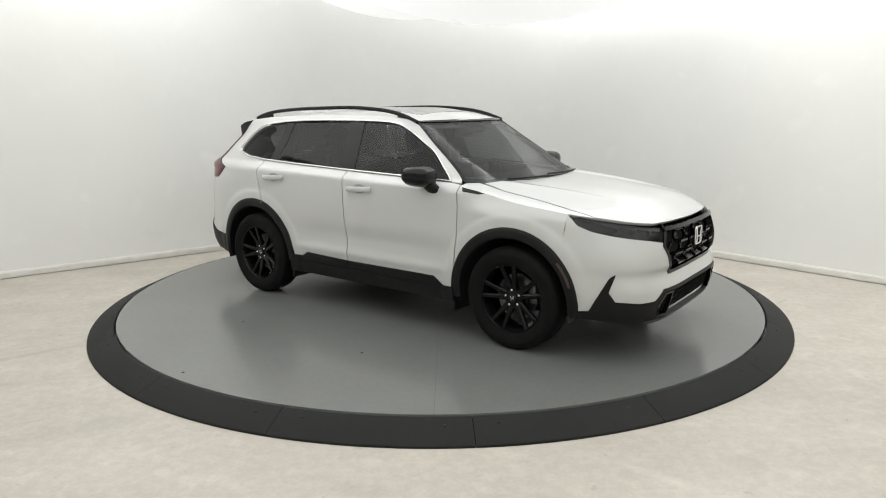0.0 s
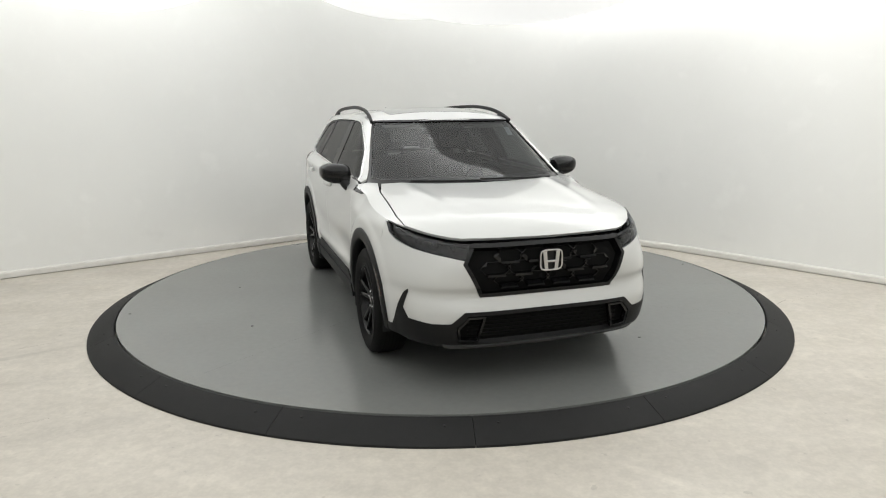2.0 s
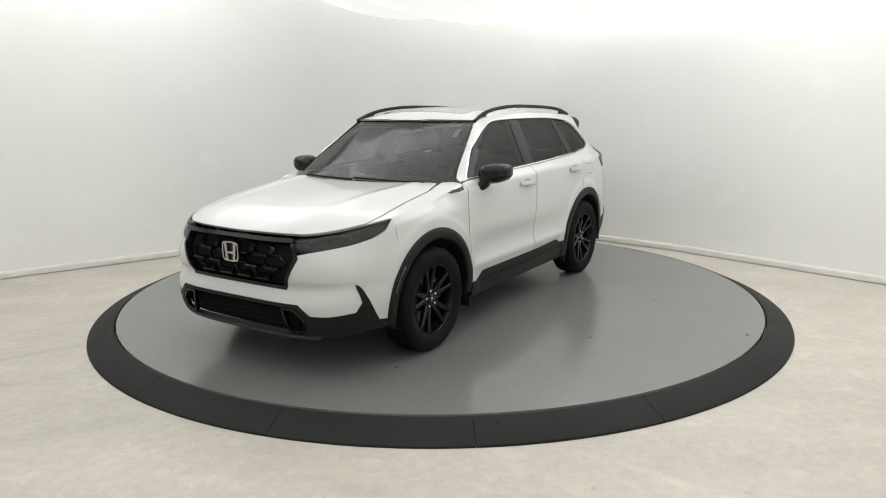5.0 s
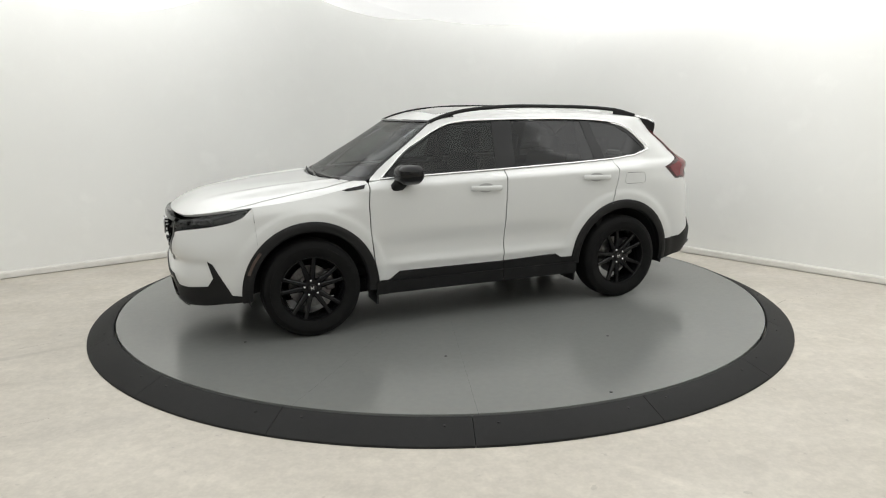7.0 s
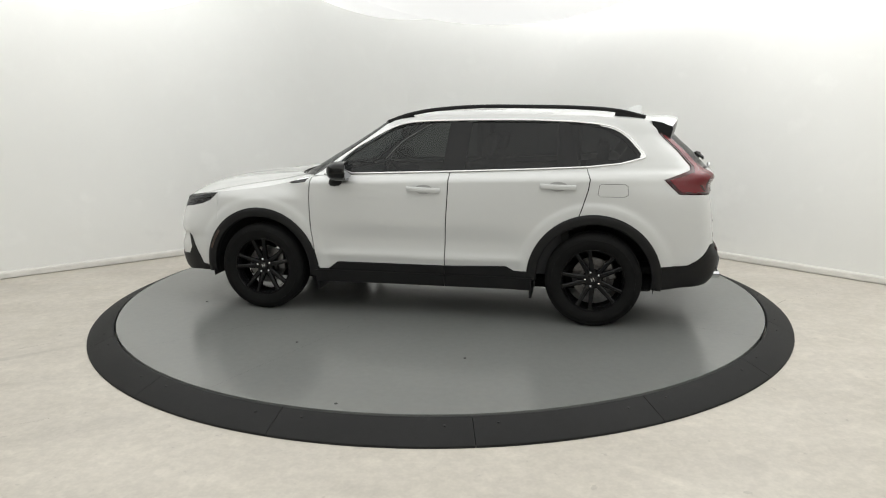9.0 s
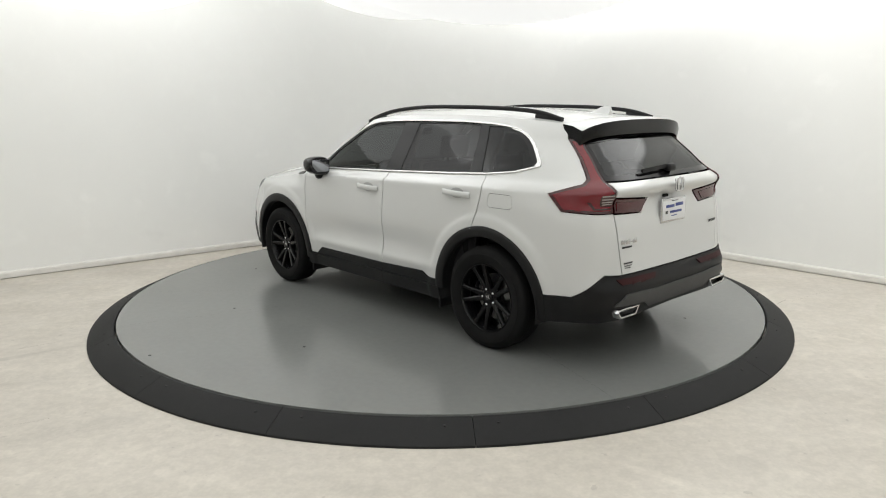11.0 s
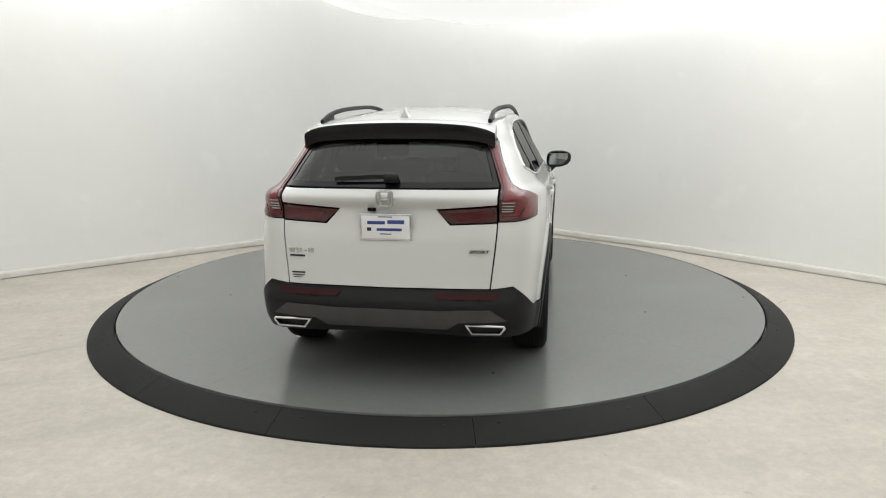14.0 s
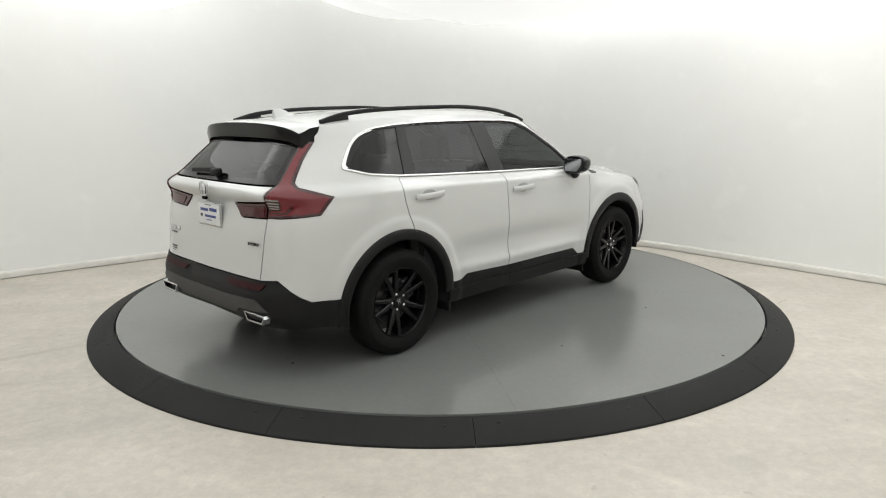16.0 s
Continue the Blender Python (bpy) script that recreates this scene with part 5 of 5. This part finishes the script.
def car_inside():
    floor = part("cabin_floor", box((3.3, 1.42, 0.10), (-0.15, 0, 0.28), 0.03), M_DARK, CAR)
    part("cabin_tub", box((2.9, 1.50, 0.06), (-0.45, 0, 0.40), 0.02), M_DARK, CAR)
    bm = bmesh.new()
    prof = [(0.98, 1.04), (0.90, 1.075), (0.62, 1.085), (0.52, 1.06), (0.47, 0.98), (0.46, 0.72), (0.62, 0.5)]
    rows = [[bm.verts.new((x - 0.10 * abs(s) ** 3, s * 0.74, z)) for x, z in prof] for s in [k / 8 for k in range(-8, 9)]]
    for i in range(16):
        for k in range(len(prof) - 1):
            bm.faces.new((rows[i][k], rows[i + 1][k], rows[i + 1][k + 1], rows[i][k + 1]))
    bmesh.ops.recalc_face_normals(bm, faces=bm.faces[:])
    dash = part("dashboard", bm, M_DASH, CAR, "charcoal dashboard")
    part("screen", box((0.02, 0.22, 0.13), (0.50, 0.0, 1.10), 0.006, (0, -12, 0)), M_SCREEN, dash, "black centre screen")
    for s in (1, -1):
        card = box((1.9, 0.04, 0.75), (-0.20, s * 0.775, 0.72), 0.015)
        part("door_card", card, M_DASH, CAR)
    a = [(0.335 + 0.06 * math.cos(t) * 0.45, 0.37 + 0.185 * math.sin(t), 1.00 + 0.165 * math.cos(t)) for t in [2 * math.pi * k / 40 for k in range(40)]]
    wheel = part("steering_wheel", tube(a, round_section(0.014, 0.014, 8, 2), closed=True, up=(1, 0, 0.3)), M_DASH, CAR, "black steering wheel")
    part("steering_boss", box((0.05, 0.13, 0.11), (0.35, 0.37, 0.985), 0.02), M_DASH, wheel)
    part("steering_spoke", box((0.02, 0.34, 0.035), (0.345, 0.37, 0.995), 0.008), M_DASH, wheel)
    # front seats and rear bench
    for y in (0.37, -0.37):
        seat = part("front_seat", box((0.52, 0.52, 0.16), (-0.02, y, 0.60), 0.05, (0, -5, 0), segs=3), M_SEAT, CAR, "black cloth front seat")
        part("backrest", box((0.15, 0.50, 0.62), (-0.36, y, 0.90), 0.06, (0, -16, 0), segs=3), M_SEAT, seat)
        part("headrest", box((0.10, 0.26, 0.17), (-0.50, y, 1.325), 0.04, (0, -12, 0), segs=3), M_SEAT, seat)
        for d in (-0.06, 0.06):
            part("headrest_post", box((0.012, 0.012, 0.14), (-0.475, y + d, 1.22), 0.004, (0, -14, 0)), M_CHROME, seat)
    bench = part("rear_seat", box((0.50, 1.30, 0.15), (-0.98, 0, 0.62), 0.05, (0, -4, 0), segs=3), M_SEAT, CAR, "black cloth rear bench")
    for y, w in ((0.37, 0.60), (-0.37, 0.60)):
        part("backrest", box((0.14, w, 0.58), (-1.27, y, 0.90), 0.05, (0, -18, 0), segs=3), M_SEAT, bench)
    for y in (0.42, 0.0, -0.42):
        part("headrest", box((0.09, 0.25, 0.14 if y else 0.09), (-1.40, y, 1.27 if y else 1.225), 0.035, (0, -12, 0), segs=3), M_SEAT, bench)
    for s in (1, -1):
        part("pillar_trim", box((0.10, 0.04, 0.46), (-0.30, s * 0.655, 1.31), 0.015, (s * 24, 0, 0)), M_DASH, CAR)
        part("pillar_trim", box((0.16, 0.04, 0.40), (-1.13, s * 0.645, 1.31), 0.015, (s * 24, 0, 0)), M_DASH, CAR)
        part("pillar_trim", box((0.30, 0.04, 0.36), (-1.72, s * 0.58, 1.28), 0.015, (s * 22, -35, 0)), M_DASH, CAR)
        part("sun_visor", box((0.14, 0.36, 0.014), (0.33, s * 0.34, 1.487), 0.005, (0, 16, 0)), M_HEADLINER, CAR)
    part("load_cover", box((0.70, 1.15, 0.03), (-1.72, 0, 0.86), 0.01), M_DARK, CAR)
    part("sensor_housing", box((0.16, 0.20, 0.05), (0.40, 0, 1.475), 0.015, (0, 28, 0)), M_DASH, CAR)
    part("rear_view_mirror", box((0.03, 0.25, 0.065), (0.33, 0, 1.415), 0.012, (0, 8, 0)), M_GLOSSBLACK, CAR, "black interior mirror")
    part("window_sticker", box((0.003, 0.045, 0.11), (0.455, 0.53, 1.43), 0.001, (0, -57, 0)), M_STICKER, CAR, "small white inspection sticker")
    part("underbody", box((3.4, 1.30, 0.12), (-0.1, 0, 0.26), 0.03), M_DARK, CAR)
    part("exhaust_box", box((0.30, 0.8, 0.12), (-1.85, 0, 0.33), 0.05, segs=3), M_DARK, CAR)
    part("rear_axle", box((0.12, 1.5, 0.07), (-1.35, 0, 0.28), 0.02), M_DARK, CAR)
    part("mud_flap", box((0.02, 0.20, 0.10), (-0.88, 0.80, 0.225), 0.005), M_PLASTIC, CAR)
    part("mud_flap", box((0.02, 0.20, 0.10), (-0.88, -0.80, 0.225), 0.005), M_PLASTIC, CAR)
    part("air_dam", box((0.02, 0.22, 0.10), (0.86, 0.78, 0.215), 0.005), M_PLASTIC, CAR)
    part("air_dam", box((0.02, 0.22, 0.10), (0.86, -0.78, 0.215), 0.005), M_PLASTIC, CAR)


# ---- wheels ----
def car_wheels():
    R = 0.363
    tyre_prof = [(-0.095, 0.236), (-0.112, 0.262), (-0.118, 0.295), (-0.110, 0.334), (-0.098, 0.351), (-0.084, 0.3585), (-0.05, 0.362), (0.0, R),
                 (0.05, 0.362), (0.084, 0.3585), (0.098, 0.351), (0.110, 0.334), (0.116, 0.312), (0.119, 0.3115), (0.118, 0.295), (0.112, 0.262), (0.095, 0.236)]
    rim_prof = [(-0.09, 0.238), (-0.085, 0.225), (0.00, 0.205), (0.06, 0.218), (0.085, 0.226), (0.096, 0.230), (0.102, 0.234), (0.102, 0.240), (0.094, 0.2435)]
    protos = {}
    for x in (1.35, -1.35):
        for s in (1, -1):
            rim = part("wheel", lathe_y(rim_prof, 72), M_RIM, CAR, "gloss black ten spoke alloy wheel") if "wheel" not in protos else new("wheel", protos["wheel"])
            if "wheel" in protos:
                rim.parent = CAR
                rim["label"] = "gloss black ten spoke alloy wheel"
            protos["wheel"] = rim.data
            rim.matrix_local = Matrix.Translation((x, s * 0.802, 0.338)) @ Matrix.Rotation(0 if s > 0 else math.pi, 4, "Z") @ Matrix.Rotation(radians(8 if x > 0 else 20), 4, "Y")

            def child(name, make, m, label="", local=None):
                if name not in protos:
                    ob = part(name, make(), m, rim, label)
                    protos[name] = ob.data
                else:
                    ob = new(name, protos[name])
                    ob.parent = rim
                    if label:
                        ob["label"] = label
                if local is not None:
                    ob.matrix_local = local
                return ob

            child("tyre", lambda: lathe_y(tyre_prof, 80), M_RUBBER, "black rubber tyre")
            for g in range(5):
                yy = -0.05 + 0.025 * g
                child("tread_groove", lambda: lathe_y([(-0.003, R - 0.001), (-0.003, R + 0.0012), (0.003, R + 0.0012), (0.003, R - 0.001)], 64), M_DARK, "", Matrix.Translation((0, yy, 0)))

            def spoke():
                bm = bmesh.new()
                rows = []
                for k in range(9):
                    t = k / 8
                    r = 0.045 + 0.186 * t
                    w = 0.022 - 0.010 * t + 0.005 * max(0, t - 0.8) * 5
                    y = 0.062 + 0.034 * t ** 0.8
                    sk = 0.0
                    rows.append([bm.verts.new((r, y - 0.045 * (1 - 0.4 * t), -w + sk)), bm.verts.new((r, y - 0.006, -w + sk)), bm.verts.new((r, y, -w * 0.55 + sk)), bm.verts.new((r, y, w * 0.55 + sk)), bm.verts.new((r, y - 0.006, w + sk)), bm.verts.new((r, y - 0.045 * (1 - 0.4 * t), w + sk))])
                for i in range(8):
                    for k in range(6):
                        bm.faces.new((rows[i][k], rows[i + 1][k], rows[i + 1][(k + 1) % 6], rows[i][(k + 1) % 6]))
                bm.faces.new(rows[0])
                bm.faces.new(rows[-1])
                bmesh.ops.recalc_face_normals(bm, faces=bm.faces[:])
                return mark_sharp(bm, 25)
            for k in range(10):
                a = 36 * k + (5.5 if k % 2 else -5.5)
                child("spoke", spoke, M_RIM, "", Matrix.Rotation(radians(a), 4, "Y"))
            child("hub", lambda: lathe_y([(0.0, 0.0), (0.0, 0.075), (0.05, 0.075), (0.064, 0.066), (0.066, 0.034), (0.066, 0.0)], 40), M_RIM)
            child("hub_cap", lambda: lathe_y([(0.066, 0.036), (0.072, 0.034), (0.074, 0.028), (0.074, 0.0)], 32), M_GLOSSBLACK, "small centre cap with metal emblem")
            for yo in (-0.009, 0.009):
                child("cap_emblem" if yo < 0 else "cap_emblem_bar", lambda: box((0.006, 0.003, 0.030), (0, 0.0755, 0), 0.001), M_CHROME, "metal emblem", Matrix.Translation((yo, 0, 0)))
            child("cap_emblem_cross", lambda: box((0.02, 0.003, 0.006), (0, 0.0755, 0), 0.001), M_CHROME)
            for k in range(5):
                a = radians(72 * k + 18)
                child("lug_nut", lambda: lathe_y([(0.055, 0.0095), (0.073, 0.009), (0.076, 0.006), (0.077, 0.0)], 12), M_CHROME, "chrome lug nut", Matrix.Translation((0.056 * math.cos(a), 0, 0.056 * math.sin(a))))
            child("brake_disc", lambda: lathe_y([(-0.02, 0.09), (-0.02, 0.158), (0.002, 0.158), (0.002, 0.10), (0.02, 0.095), (0.02, 0.0)], 48), M_STEEL, "bare steel brake disc")
            child("brake_caliper", lambda: box((0.07, 0.07, 0.15), (-0.14, -0.0, 0.02), 0.015), M_STEEL, "grey brake caliper")


car_front()
car_rear()
car_roof()
for sgn in (1, -1):
    body_side(sgn)
car_inside()
car_wheels()


# ---- what turns ----
def motions():
    rows_car, rows_disc = [], []
    for k, h in enumerate(HEADING):
        a = radians(h)
        ox, oy = AXIS_OFFSET
        rows_car.append((k * 0.5, pose(ox * math.cos(a) - oy * math.sin(a), ox * math.sin(a) + oy * math.cos(a), CAR_Z, 0, 0, h)))
        rows_disc.append((k * 0.5, pose(*DISC_AT, 0, 0, 0, h)))
    walk(CAR, rows_car)
    walk(DISC, rows_disc)


motions()
